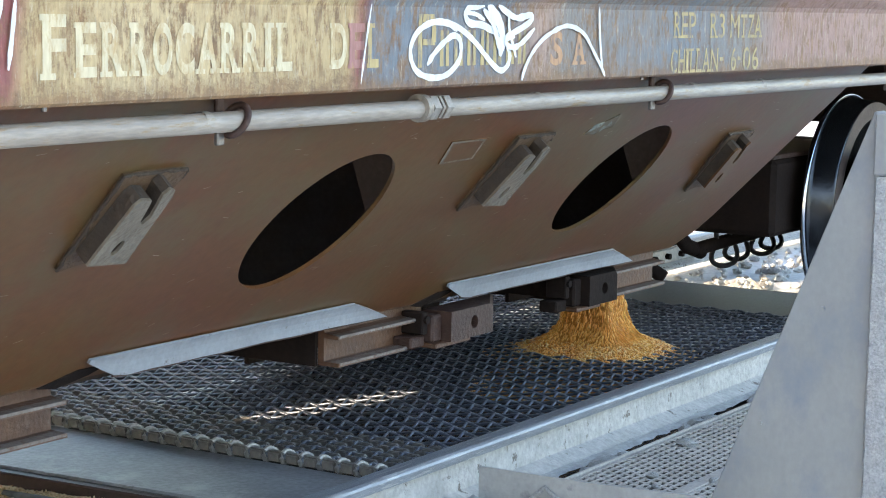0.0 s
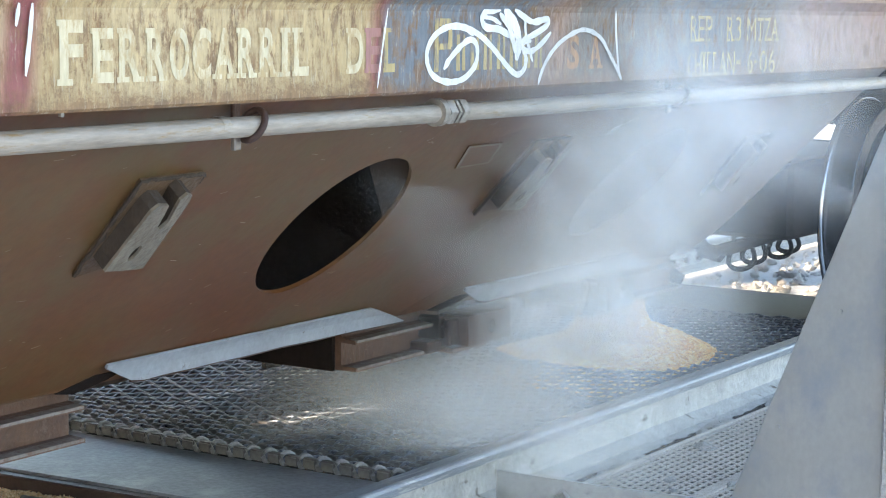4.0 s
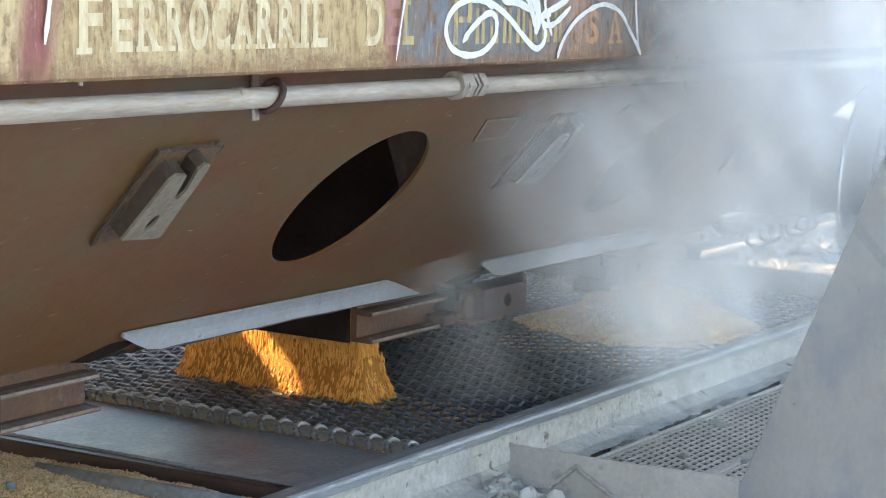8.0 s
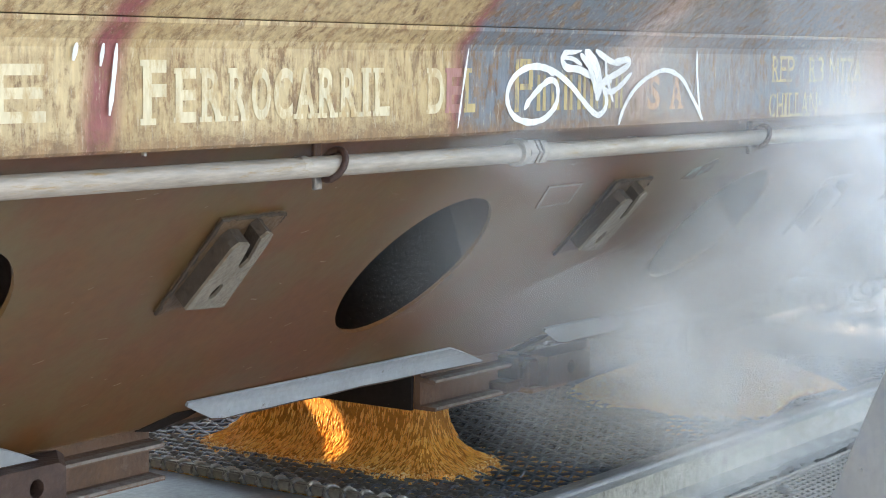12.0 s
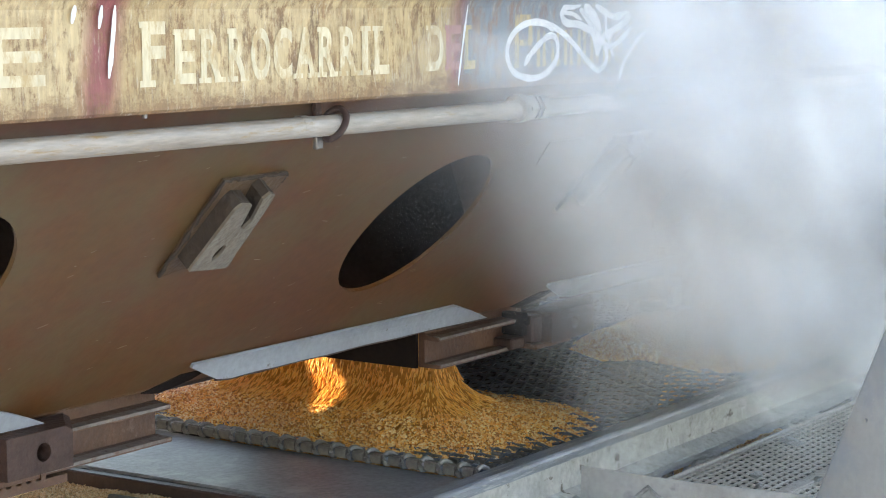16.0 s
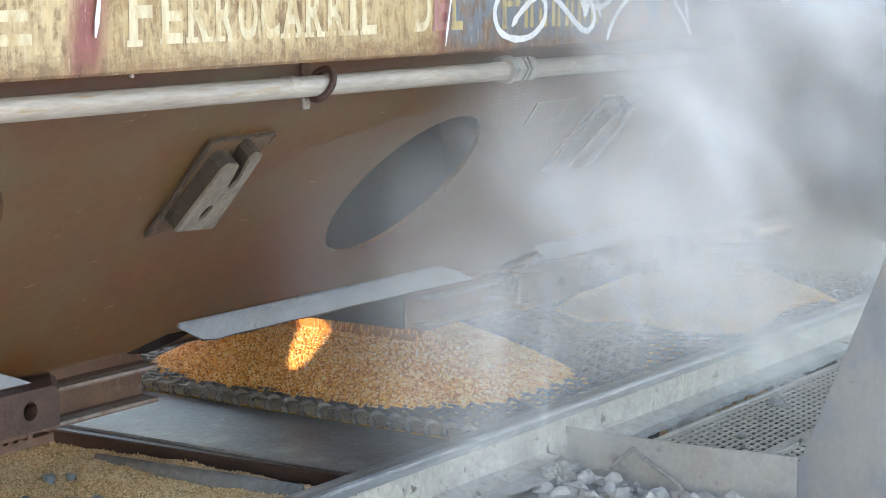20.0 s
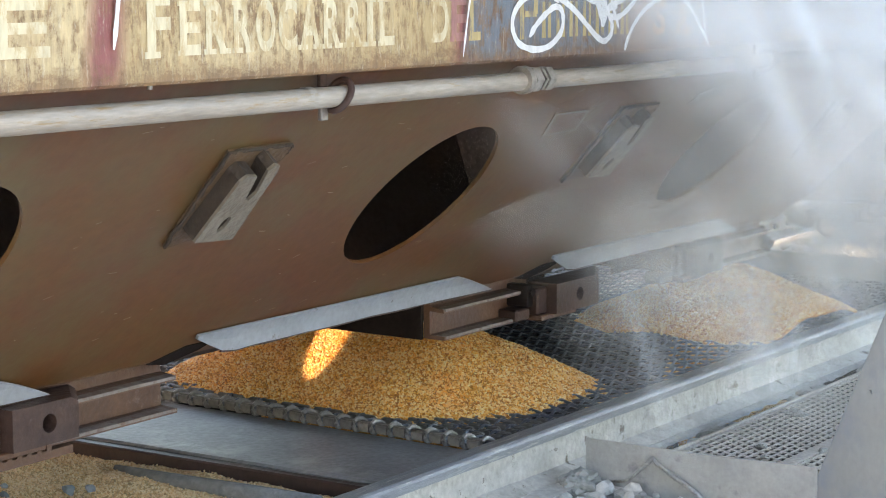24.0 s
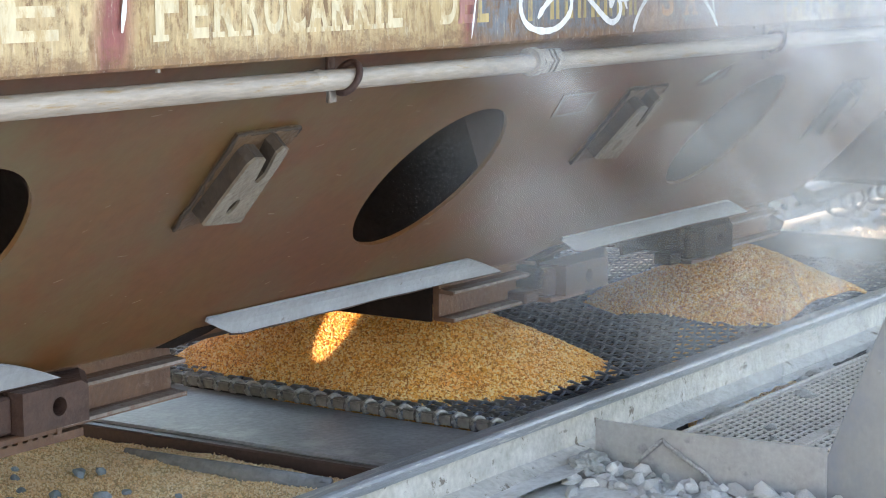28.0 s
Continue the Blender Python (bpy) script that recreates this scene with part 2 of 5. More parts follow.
# one sheet with the pit's opening and the walkway's hollow left out
xs, ys = [-400, -6, GX0, 4.81, 7.1, GX1, 14, 400], [-400, -2, 2.06, 2.80, RAIL_NEAR - 0.04, GY0 - 0.01, GY1 + 0.01, 8, 400]
gv = {}
for i, x in enumerate(xs):
    for j, y in enumerate(ys):
        gv[i, j] = ground.verts.new((x, y, -0.2))
for i in range(len(xs) - 1):
    for j in range(len(ys) - 1):
        pit_cell = GX0 <= xs[i] < GX1 and ys[j] in (RAIL_NEAR - 0.04, GY0 - 0.01)
        if not (pit_cell or (xs[i] == 4.81 and ys[j] in (2.06, 2.80))):
            ground.faces.new((gv[i, j], gv[i + 1, j], gv[i + 1, j + 1], gv[i, j + 1]))
tagged(part("ground", ground, GRAVEL), "pale dusty ballast ground around the track", "ground", kind="structure")
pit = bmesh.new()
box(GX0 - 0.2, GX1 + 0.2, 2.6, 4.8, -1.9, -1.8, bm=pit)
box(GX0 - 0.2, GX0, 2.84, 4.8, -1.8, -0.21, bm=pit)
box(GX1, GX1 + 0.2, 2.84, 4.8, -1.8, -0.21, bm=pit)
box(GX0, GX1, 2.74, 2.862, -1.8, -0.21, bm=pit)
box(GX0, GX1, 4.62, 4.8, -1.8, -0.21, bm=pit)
# Hollow added under the walkway so its mesh and gaps read dark
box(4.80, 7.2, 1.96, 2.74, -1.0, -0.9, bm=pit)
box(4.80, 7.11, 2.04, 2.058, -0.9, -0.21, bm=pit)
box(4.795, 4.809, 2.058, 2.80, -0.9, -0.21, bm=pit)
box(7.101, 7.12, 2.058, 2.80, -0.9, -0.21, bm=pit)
tagged(part("pit_wall", pit, PITDARK), "shade-dark concrete unloading pit below the grating, with a hollow added under the walkway", "pit", kind="structure")
tagged(part("end_plate", box(GX1 + 0.005, 8.66, 2.975, 4.585, -0.06, -0.032, 0.004), ENDPLATE), "dark grey steel floor plate at the pit's far end", "plate")
tagged(part("sleeper", box(8.68, 8.90, 2.3, 5.3, -0.24, -0.158, 0.01), CONCRETE), "dusty sleeper past the pit", "sleeper")


def rail(name, y, x0, x1, label):
    h = 0.036
    prof = [(-0.07, -0.155), (0.07, -0.155), (0.07, -0.143), (0.014, -0.122), (0.009, -0.041), (-0.009, -0.041), (-0.014, -0.122), (-0.07, -0.143)]
    head = [(-0.010, -0.040), (0.010, -0.040), (h - 0.002, -0.031), (h, -0.010), (h - 0.004, -0.003), (h - 0.012, 0.002), (-h + 0.012, 0.002), (-h + 0.004, -0.003), (-h, -0.010), (-h + 0.002, -0.031)]
    t = thing(name, (x0, y, -0.155), label, "rail")
    n = 160
    web = bmesh.new()
    rings = [[web.verts.new((x0 + (x1 - x0) * (k / n) ** 2, y + p + 0.0025 * noise.noise((k * 0.9, p * 60, q * 60)), q + 0.002 * noise.noise((k * 0.9, q * 60, p * 60 + 5)))) for p, q in prof] for k in range(n + 1)]
    for a, c in zip(rings, rings[1:]):
        for k in range(len(prof)):
            web.faces.new((a[k], c[k], c[(k + 1) % len(prof)], a[(k + 1) % len(prof)]))
    part("web_and_foot", web, RAIL, t, "dust-caked web and foot")
    part("head", prism([(y + p, q) for p, q in head], x0, x1), RAILTOP, t, "worn blue-grey steel head")
    return t


rail("rail", RAIL_NEAR, 1.0, 40, "dust-coated steel rail beside the pit grating")
rail("rail", RAIL_FAR, 1.0, 40, "pale steel rail on the far side of the pit")

# ---- grating of crimped wire ----
grating = thing("grating", (GX0, GY0, -0.03), "woven crimped steel wire grating over the pit", "grating")
PITCH, STEP = 0.0635, 0.042  # between the wires along the track, between the bars across it
NX, NY = int((GX1 - GX0) / STEP), int((GY1 - GY0) / PITCH)
GZ = -0.018


def crimped(n, step, along_x, parity, r, amp, sides):
    pts = []
    for k in range(n * 6 + 1):
        s = k / 6 * step
        c = math.cos(math.pi * k / 6 + parity * math.pi)
        z = amp * (abs(c) ** 0.7) * (1 if c > 0 else -1)
        pts.append((s, 0, z) if along_x else (0, s, z))
    b = tube(pts, r, sides)
    me = bpy.data.meshes.new("wire")
    b.to_mesh(me)
    b.free()
    me.materials.append(MESHIRON)
    for f in me.polygons:
        f.use_smooth = True
    return me


along = [crimped(NX - 1, STEP, True, p, 0.0046, 0.0062, 6) for p in (0, 1)]
across = [crimped(NY, PITCH, False, p, 0.0050, 0.0046, 7) for p in (1, 0)]
for j in range(NY + 1):
    part("wire", along[j % 2], None, grating, m=Matrix.Translation((GX0 + STEP, GY0 + j * PITCH, GZ)))
for i in range(1, NX + 1):
    part("cross_bar", across[i % 2], None, grating, m=Matrix.Translation((GX0 + i * STEP, GY0, GZ)))
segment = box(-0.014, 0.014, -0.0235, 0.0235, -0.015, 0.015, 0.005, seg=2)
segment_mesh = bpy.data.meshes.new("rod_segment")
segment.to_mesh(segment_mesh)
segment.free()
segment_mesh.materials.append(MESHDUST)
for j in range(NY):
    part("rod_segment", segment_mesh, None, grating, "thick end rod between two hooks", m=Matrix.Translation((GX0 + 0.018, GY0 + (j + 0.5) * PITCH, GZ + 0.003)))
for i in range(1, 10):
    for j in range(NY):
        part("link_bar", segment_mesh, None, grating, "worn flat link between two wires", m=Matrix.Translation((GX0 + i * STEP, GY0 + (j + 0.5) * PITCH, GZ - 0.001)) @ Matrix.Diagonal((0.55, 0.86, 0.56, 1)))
part("end_rod", tube([(GX0 + 0.018, GY0, GZ + 0.003), (GX0 + 0.018, GY1, GZ + 0.003)], 0.009, 10), MESHIRON, grating, "end rod", smooth=True)
loop = tube([(0.006, 0, -0.016), (-0.012, 0, -0.012), (-0.0175, 0, 0.0), (-0.013, 0, 0.0140), (0.001, 0, 0.0190), (0.018, 0, 0.0165), (0.036, 0, 0.008), (0.056, 0, -0.010)], 0.0068, 8)
loop_mesh = bpy.data.meshes.new("hook")
loop.to_mesh(loop_mesh)
loop.free()
loop_mesh.materials.append(HOOKIRON)
for j in range(NY + 1):
    part("hook", loop_mesh, None, grating, m=Matrix.Translation((GX0 + 0.018, GY0 + j * PITCH, GZ + 0.003)))


# Unseen wall added to block the sun; its low stretch passes the corn's patch
sun_screen_wall = part("sun_screen_wall", prism([(-14.0, -0.2), (-14.0, 3.6), (0.75, 3.6), (0.75, 1.95), (2.45, 1.95), (2.45, 3.6), (5.6, 3.6), (5.6, -0.2)], 7.0, 7.2, "y"), CONCRETE)
tagged(sun_screen_wall, "added unseen concrete wall that screens the sun, with a low stretch that passes it", "wall", kind="structure")
# ---- hopper car ----
car = thing("hopper_car", (5.0, TRACK, 0.0), "rust-brown grain hopper car with peeling painted sill, discharging corn", "rail car")
ANG = radians(46)
SY, SZ = 2.36, 1.10


def SL(x, s, w=0.0):
    """A place on the sloping side sheet: x along the car, s metres down the slope, w outwards from it."""
    return Vector((x, SY + s * math.cos(ANG) - w * math.sin(ANG), SZ - s * math.sin(ANG) - w * math.cos(ANG)))


BAY, HOLE_X, HOLE_S, HOLE_R, HOLE_H = 1.535, 3.80, 0.470, 0.215, 0.238
S_END = 0.945


def side_sheet_mesh():
    """The sheet with its round openings: one welded skin, given thickness."""
    b = bmesh.new()
    K, half = 64, 0.4
    def face(pts):
        b.faces.new([b.verts.new(SL(x, s)) for x, s in pts])
    centres = [HOLE_X + BAY * i for i in range(-3, 2)]
    def rim(cx, k):
        a = 2 * math.pi * k / K
        c, s = math.cos(a), math.sin(a)
        m = max(abs(c), abs(s))
        sq = (c / m, s / m)
        oy = HOLE_S + sq[1] * (S_END - HOLE_S if sq[1] > 0 else HOLE_S)
        return (cx + HOLE_R * c, HOLE_S + HOLE_H * s), (cx + half * sq[0], oy)
    seam = [rim(0, k)[1][1] for k in range(-K // 8, K // 8 + 1)]
    def end(s):
        return 6.665 - 0.10 * s - 0.9 * max(0.0, s - 0.84)
    for cx in centres:
        for k in range(K):
            (i0, o0), (i1, o1) = rim(cx, k), rim(cx, k + 1)
            face([i0, o0, o1, i1])
        for s0, s1 in zip(seam, seam[1:]):
            if cx != centres[-1]:
                face([(cx + half, s0), (cx + BAY - half, s0), (cx + BAY - half, s1), (cx + half, s1)])
            else:
                face([(cx + half, s0), (end(s0), s0), (end(s1), s1), (cx + half, s1)])
    bmesh.ops.remove_doubles(b, verts=b.verts[:], dist=1e-5)
    bmesh.ops.recalc_face_normals(b, faces=b.faces[:])
    bmesh.ops.solidify(b, geom=b.faces[:], thickness=-0.010)
    return b


part("side_sheet", side_sheet_mesh(), BROWN, car, "sloping rust-brown side sheet with round openings")
bm = side_sheet_mesh()
for v in bm.verts:
    v.co.y = 2 * TRACK - v.co.y
part("side_sheet", bm, BROWN, car)

# sill and body
SILL_Y = 2.30
SILL_PROF = [(SILL_Y + 0.006, 1.096), (SILL_Y, 1.102), (SILL_Y, 1.272), (SILL_Y - 0.006, 1.286), (SILL_Y - 0.034, 1.314), (SILL_Y - 0.036, 1.322), (SILL_Y + 0.02, 1.322), (SILL_Y + 0.02, 1.30), (SILL_Y + 0.008, 1.284), (SILL_Y + 0.008, 1.106), (SILL_Y + 0.085, 1.106), (SILL_Y + 0.085, 1.096)]


def painted_sill():
    """Peeling paint: cream yellow, a red band, blue grey and pinkish rust along the car, with upright rust streaks."""
    m = bpy.data.materials.new("peeling sill paint")
    m.use_nodes = True
    n, ln = m.node_tree.nodes, m.node_tree.links.new
    p = n["Principled BSDF"]
    tc = n.new("ShaderNodeTexCoord")
    sep = n.new("ShaderNodeSeparateXYZ")
    ln(tc.outputs["Object"], sep.inputs[0])
    def noise_tex(scale, stretch, detail=8, rough=0.65):
        mp = n.new("ShaderNodeMapping")
        mp.inputs["Scale"].default_value = stretch
        ln(tc.outputs["Object"], mp.inputs[0])
        t = n.new("ShaderNodeTexNoise")
        t.inputs["Scale"].default_value, t.inputs["Detail"].default_value, t.inputs["Roughness"].default_value = scale, detail, rough
        ln(mp.outputs[0], t.inputs["Vector"])
        return t.outputs[0]
    def math_node(op, a, b):
        k = n.new("ShaderNodeMath")
        k.operation = op
        for i, v in enumerate((a, b)):
            if isinstance(v, (int, float)):
                k.inputs[i].default_value = v
            else:
                ln(v, k.inputs[i])
        return k.outputs[0]
    def ramp(src, stops, interp="LINEAR"):
        r = n.new("ShaderNodeValToRGB")
        r.color_ramp.interpolation = interp
        e = r.color_ramp.elements
        e[0].position, e[0].color = stops[0][0], (*stops[0][1], 1)
        e[1].position, e[1].color = stops[-1][0], (*stops[-1][1], 1)
        for pos, c in stops[1:-1]:
            e.new(pos).color = (*c, 1)
        ln(src, r.inputs[0])
        return r.outputs[0]
    def mix(f, a, b, kind="MIX"):
        k = n.new("ShaderNodeMix")
        k.data_type, k.blend_type = "RGBA", kind
        for i, v in ((0, f), (6, a), (7, b)):
            if isinstance(v, (int, float)):
                k.inputs[i].default_value = v
            elif isinstance(v, tuple):
                k.inputs[i].default_value = (*v, 1)
            else:
                ln(v, k.inputs[i])
        return k.outputs[2]
    lean = math_node("MULTIPLY", math_node("SUBTRACT", sep.outputs[2], 1.19), -0.11)
    wob = math_node("MULTIPLY", math_node("SUBTRACT", noise_tex(25, (1, 1, 0.4)), 0.5), 0.03)
    u = math_node("DIVIDE", math_node("ADD", math_node("ADD", sep.outputs[0], lean), wob), 10.0)
    yel, yel2, red, blue, gry, pink = (0.47, 0.355, 0.195), (0.41, 0.295, 0.145), (0.235, 0.07, 0.068), (0.135, 0.155, 0.18), (0.19, 0.17, 0.155), (0.29, 0.17, 0.14)
    paint = ramp(u, [(0.0, yel), (0.2308, yel), (0.2312, red), (0.2408, red), (0.2412, yel2), (0.27, yel), (0.335, yel2), (0.3375, yel2), (0.338, red), (0.3425, red), (0.343, blue), (0.40, blue), (0.418, (0.34, 0.22, 0.17)), (0.428, gry), (0.50, blue), (0.545, gry), (0.565, pink), (1.0, pink)])
    streak = noise_tex(48, (1, 1, 0.34), 7, 0.72)
    coarse = noise_tex(9, (1, 1, 0.8), 8, 0.7)
    blocky = noise_tex(22, (1, 1, 1.4), 10, 0.8)
    rust = ramp(noise_tex(30, (1, 1, 0.5), 6), [(0.35, (0.11, 0.05, 0.022)), (0.65, (0.24, 0.13, 0.055))])
    worn = ramp(math_node("ADD", math_node("MULTIPLY", streak, 0.68), math_node("MULTIPLY", blocky, 0.36)), [(0.49, (0, 0, 0)), (0.585, (0.9, 0.9, 0.9))])
    amount = math_node("MULTIPLY", worn, ramp(coarse, [(0.35, (0.45, 0.45, 0.45)), (0.58, (1, 1, 1))]))
    low = math_node("ADD", math_node("MULTIPLY", math_node("SUBTRACT", sep.outputs[2], 1.10), 9.0), math_node("MULTIPLY", math_node("SUBTRACT", blocky, 0.5), 1.6))
    amount = math_node("MAXIMUM", amount, ramp(low, [(0.05, (0.85, 0.85, 0.85)), (0.38, (0, 0, 0))]))
    patch = ramp(noise_tex(5, (1, 1, 1.6), 10, 0.75), [(0.52, (0, 0, 0)), (0.62, (0.6, 0.6, 0.6))])
    amount = math_node("MAXIMUM", amount, math_node("MULTIPLY", patch, ramp(streak, [(0.4, (0.3, 0.3, 0.3)), (0.6, (1, 1, 1))])))
    col = mix(amount, paint, rust)
    pale = ramp(noise_tex(80, (1, 1, 0.18), 6, 0.8), [(0.56, (0, 0, 0)), (0.68, (0.55, 0.55, 0.55))])
    col = mix(pale, col, (0.54, 0.49, 0.38))
    col = mix(0.5, col, noise_tex(120, (1, 1, 0.15), 4), "OVERLAY")
    ln(col, p.inputs["Base Color"])
    p.inputs["Roughness"].default_value = 0.62
    bp = n.new("ShaderNodeBump")
    bp.inputs["Strength"].default_value, bp.inputs["Distance"].default_value = 0.35, 0.004
    ln(amount, bp.inputs["Height"]), ln(bp.outputs[0], p.inputs["Normal"])
    return m


SILL = painted_sill()
sill = part("sill", prism(SILL_PROF, -1.5, 11.0), SILL, car, "side sill in peeling cream, red and blue paint")
bodyp = [(SILL_Y - 0.033, 1.324), (SILL_Y - 0.30, 1.60), (SILL_Y - 0.30, 3.9), (TRACK, 4.1), (TRACK, 4.0), (SILL_Y - 0.2, 3.8), (SILL_Y - 0.2, 1.66), (SILL_Y + 0.02, 1.40), (SILL_Y + 0.02, 1.324)]
part("body_side", prism(bodyp, -1.5, 11.0), SILL, car)
part("body_side", prism([(2 * TRACK - y, z) for y, z in bodyp], -1.5, 11.0), BROWN, car)
part("sill", prism([(2 * TRACK - y, z) for y, z in SILL_PROF], -1.5, 11.0), BROWN, car)
part("end_sheet", box(10.9, 11.0, 2.02, 5.54, 1.4, 3.9), BROWN, car)
part("floor_sheet", box(6.6, 10.9, 2.4, 5.16, 1.12, 1.16), DARKSTEEL, car)
for x in (2.475, 4.75):
    part("stud", tube([(x, SILL_Y + 0.012, 1.097), (x, SILL_Y + 0.012, 1.089)], 0.005, 8), IRON, car)
part("shelf_plate", box(-1.5, 6.75, SILL_Y + 0.086, SILL_Y + 0.12, 1.085, 1.14), DARKSTEEL, car)


def paint(name, color, wear=(0.56, 0.66), under=(0.36, 0.22, 0.10)):
    return mat(name, color, 0.65, 0, tuple(c * 0.8 for c in color), 20, 0.7, 0.2, 90, (1, 1, 0.35), color3=under, c3=wear)


CREAM = paint("worn cream lettering", (0.60, 0.515, 0.345), (0.47, 0.61), (0.42, 0.30, 0.15))
GOLD = paint("worn gold lettering", (0.44, 0.335, 0.15), (0.50, 0.62), (0.18, 0.165, 0.15))
WHITE = paint("white spray paint", (0.72, 0.72, 0.71), (0.64, 0.8), (0.35, 0.35, 0.35))


def letter(char, x0, x1, z0, z1, material, label="", bold=0.035, serif=()):
    """One letter of the built-in font on the sill's face, fitted between two edges and two heights, with slab feet."""
    cu = bpy.data.curves.new("letter", "FONT")
    cu.body, cu.offset, cu.extrude = char, bold, 0.0
    tmp = bpy.data.objects.new("tmp", cu)
    scene.collection.objects.link(tmp)
    bpy.context.view_layer.update()
    me = bpy.data.meshes.new_from_object(tmp.evaluated_get(bpy.context.evaluated_depsgraph_get()))
    bpy.data.objects.remove(tmp)
    b = bmesh.new()
    b.from_mesh(me)
    us, vs = [v.co.x for v in b.verts], [v.co.y for v in b.verts]
    u0, du, v0, dv = min(us), max(us) - min(us), min(vs), max(vs) - min(vs)
    for v in b.verts:
        v.co = Vector((x0 + (v.co.x - u0) / du * (x1 - x0), SILL_Y - 0.0012, z0 + (v.co.y - v0) / dv * (z1 - z0)))
    for a, c, at in serif:
        p, q = x0 + a * (x1 - x0), x0 + c * (x1 - x0)
        r, s = (z0, z0 + 0.10 * (z1 - z0)) if at == 0 else (z1 - 0.10 * (z1 - z0), z1)
        b.faces.new([b.verts.new((x, SILL_Y - 0.0016, z)) for x, z in ((p, r), (q, r), (q, s), (p, s))])
    return part("letter", b, material, sill, label)


def word(chars, edges, z0, z1, material, label, bold=0.035, slab=False):
    feet = {"F": ((-0.12, 0.55, 0), (-0.12, 0.3, 1)), "R": ((-0.1, 0.45, 0), (0.6, 1.1, 0), (-0.1, 0.3, 1)), "A": ((-0.1, 0.38, 0), (0.62, 1.1, 0)), "I": ((-0.4, 1.4, 0), (-0.4, 1.4, 1)), "L": ((-0.1, 0.5, 0), (-0.12, 0.6, 1)), "E": ((-0.1, 0.5, 0), (-0.1, 0.5, 1)), "D": ((-0.1, 0.3, 0), (-0.1, 0.3, 1)), "P": ((-0.1, 0.6, 0), (-0.1, 0.3, 1)), "T": ((0.2, 0.8, 0),), "H": ((-0.05, 0.4, 0), (0.6, 1.05, 0)), "N": ((-0.05, 0.35, 0),)}
    for char, (x0, x1) in zip(chars, edges):
        dash = char == "-"
        letter(char, x0, x1, z0 + 0.45 * (z1 - z0) if dash else z0, z0 + 0.6 * (z1 - z0) if dash else z1, material, label, bold, feet.get(char, ()) if slab else ())


def stroke(x0, x1, z0, z1, material, label, k):
    b = bmesh.new()
    y = SILL_Y - 0.0008 - 0.0003 * (k % 4)
    b.faces.new([b.verts.new((x, y, z)) for x, z in ((x0, z0), (x1, z0), (x1 - 0.003, z1), (x0 + 0.002, z1))])
    return part("letter_stroke", b, material, sill, label)


word("F", [(2.458, 2.516)], 1.142, 1.252, CREAM, "large cream stencilled initial", 0.03, True)
word("ERROCARRIL", [(2.539, 2.592), (2.606, 2.664), (2.680, 2.731), (2.741, 2.795), (2.804, 2.858), (2.866, 2.926), (2.937, 2.990), (3.003, 3.058), (3.073, 3.092), (3.112, 3.162)], 1.144, 1.238, CREAM, "cream stencilled letter on the sill", 0.028, True)
word("D", [(3.294, 3.350)], 1.145, 1.237, CREAM, "cream stencilled letter", 0.028, True)
word("E", [(3.360, 3.416)], 1.145, 1.237, paint("faded pink lettering", (0.36, 0.17, 0.15)), "faded pink stencilled letter", 0.028, True)
word("L", [(3.428, 3.468)], 1.145, 1.237, GOLD, "gold stencilled letter", 0.028, True)
gold = [(3.622, 3.640, 1.142, 1.257), (3.640, 3.690, 1.240, 1.257), (3.640, 3.690, 1.190, 1.203), (3.676, 3.694, 1.196, 1.250)]
for k in range(7):
    x = 3.712 + 0.058 * k
    gold += [(x, x + 0.016, 1.143, 1.222), (x + 0.024, x + 0.038, 1.143, 1.222)]
for k, g in enumerate(gold):
    stroke(*g, GOLD, "worn gold stroke of a painted-over word", k)
word("SA", [(4.218, 4.280), (4.334, 4.398)], 1.136, 1.219, paint("faded orange lettering", (0.46, 0.26, 0.14), (0.50, 0.62), (0.22, 0.15, 0.12)), "faded orange stencilled letter", 0.028, True)
small = "small gold stencilled maintenance mark"
word("REP", [(4.915, 4.955), (4.962, 5.002), (5.010, 5.055)], 1.198, 1.268, GOLD, small, 0.0, True)
word("R3", [(5.154, 5.200), (5.212, 5.252)], 1.197, 1.266, GOLD, small, 0.0, True)
word("MTZA", [(5.292, 5.357), (5.365, 5.411), (5.419, 5.465), (5.470, 5.521)], 1.197, 1.264, GOLD, small, 0.0, True)
word("CHILLAN-6-06", [(4.901, 4.940), (4.948, 4.988), (4.998, 5.012), (5.025, 5.058), (5.066, 5.100), (5.107, 5.154), (5.161, 5.212), (5.224, 5.248), (5.304, 5.340), (5.353, 5.377), (5.390, 5.444), (5.457, 5.504)], 1.103, 1.169, GOLD, "small gold stencilled place and date", 0.0, True)
word("NE", [(1.93, 2.06), (2.10, 2.235)], 1.152, 1.245, CREAM, "cream stencilled letter of the word before", 0.028, True)


def spray(points, width):
    """A flat ribbon of sprayed paint along smoothed points of the sill's face."""
    pts = [Vector((x, 0, z)) for x, z in points]
    fine = []
    for i in range(len(pts) - 1):
        a, b_, c, d = pts[max(i - 1, 0)], pts[i], pts[i + 1], pts[min(i + 2, len(pts) - 1)]
        for k in range(6):
            t = k / 6
            fine.append(0.5 * ((2 * b_) + (c - a) * t + (2 * a - 5 * b_ + 4 * c - d) * t * t + (3 * b_ - a - 3 * c + d) * t ** 3))
    fine.append(pts[-1])
    return fine


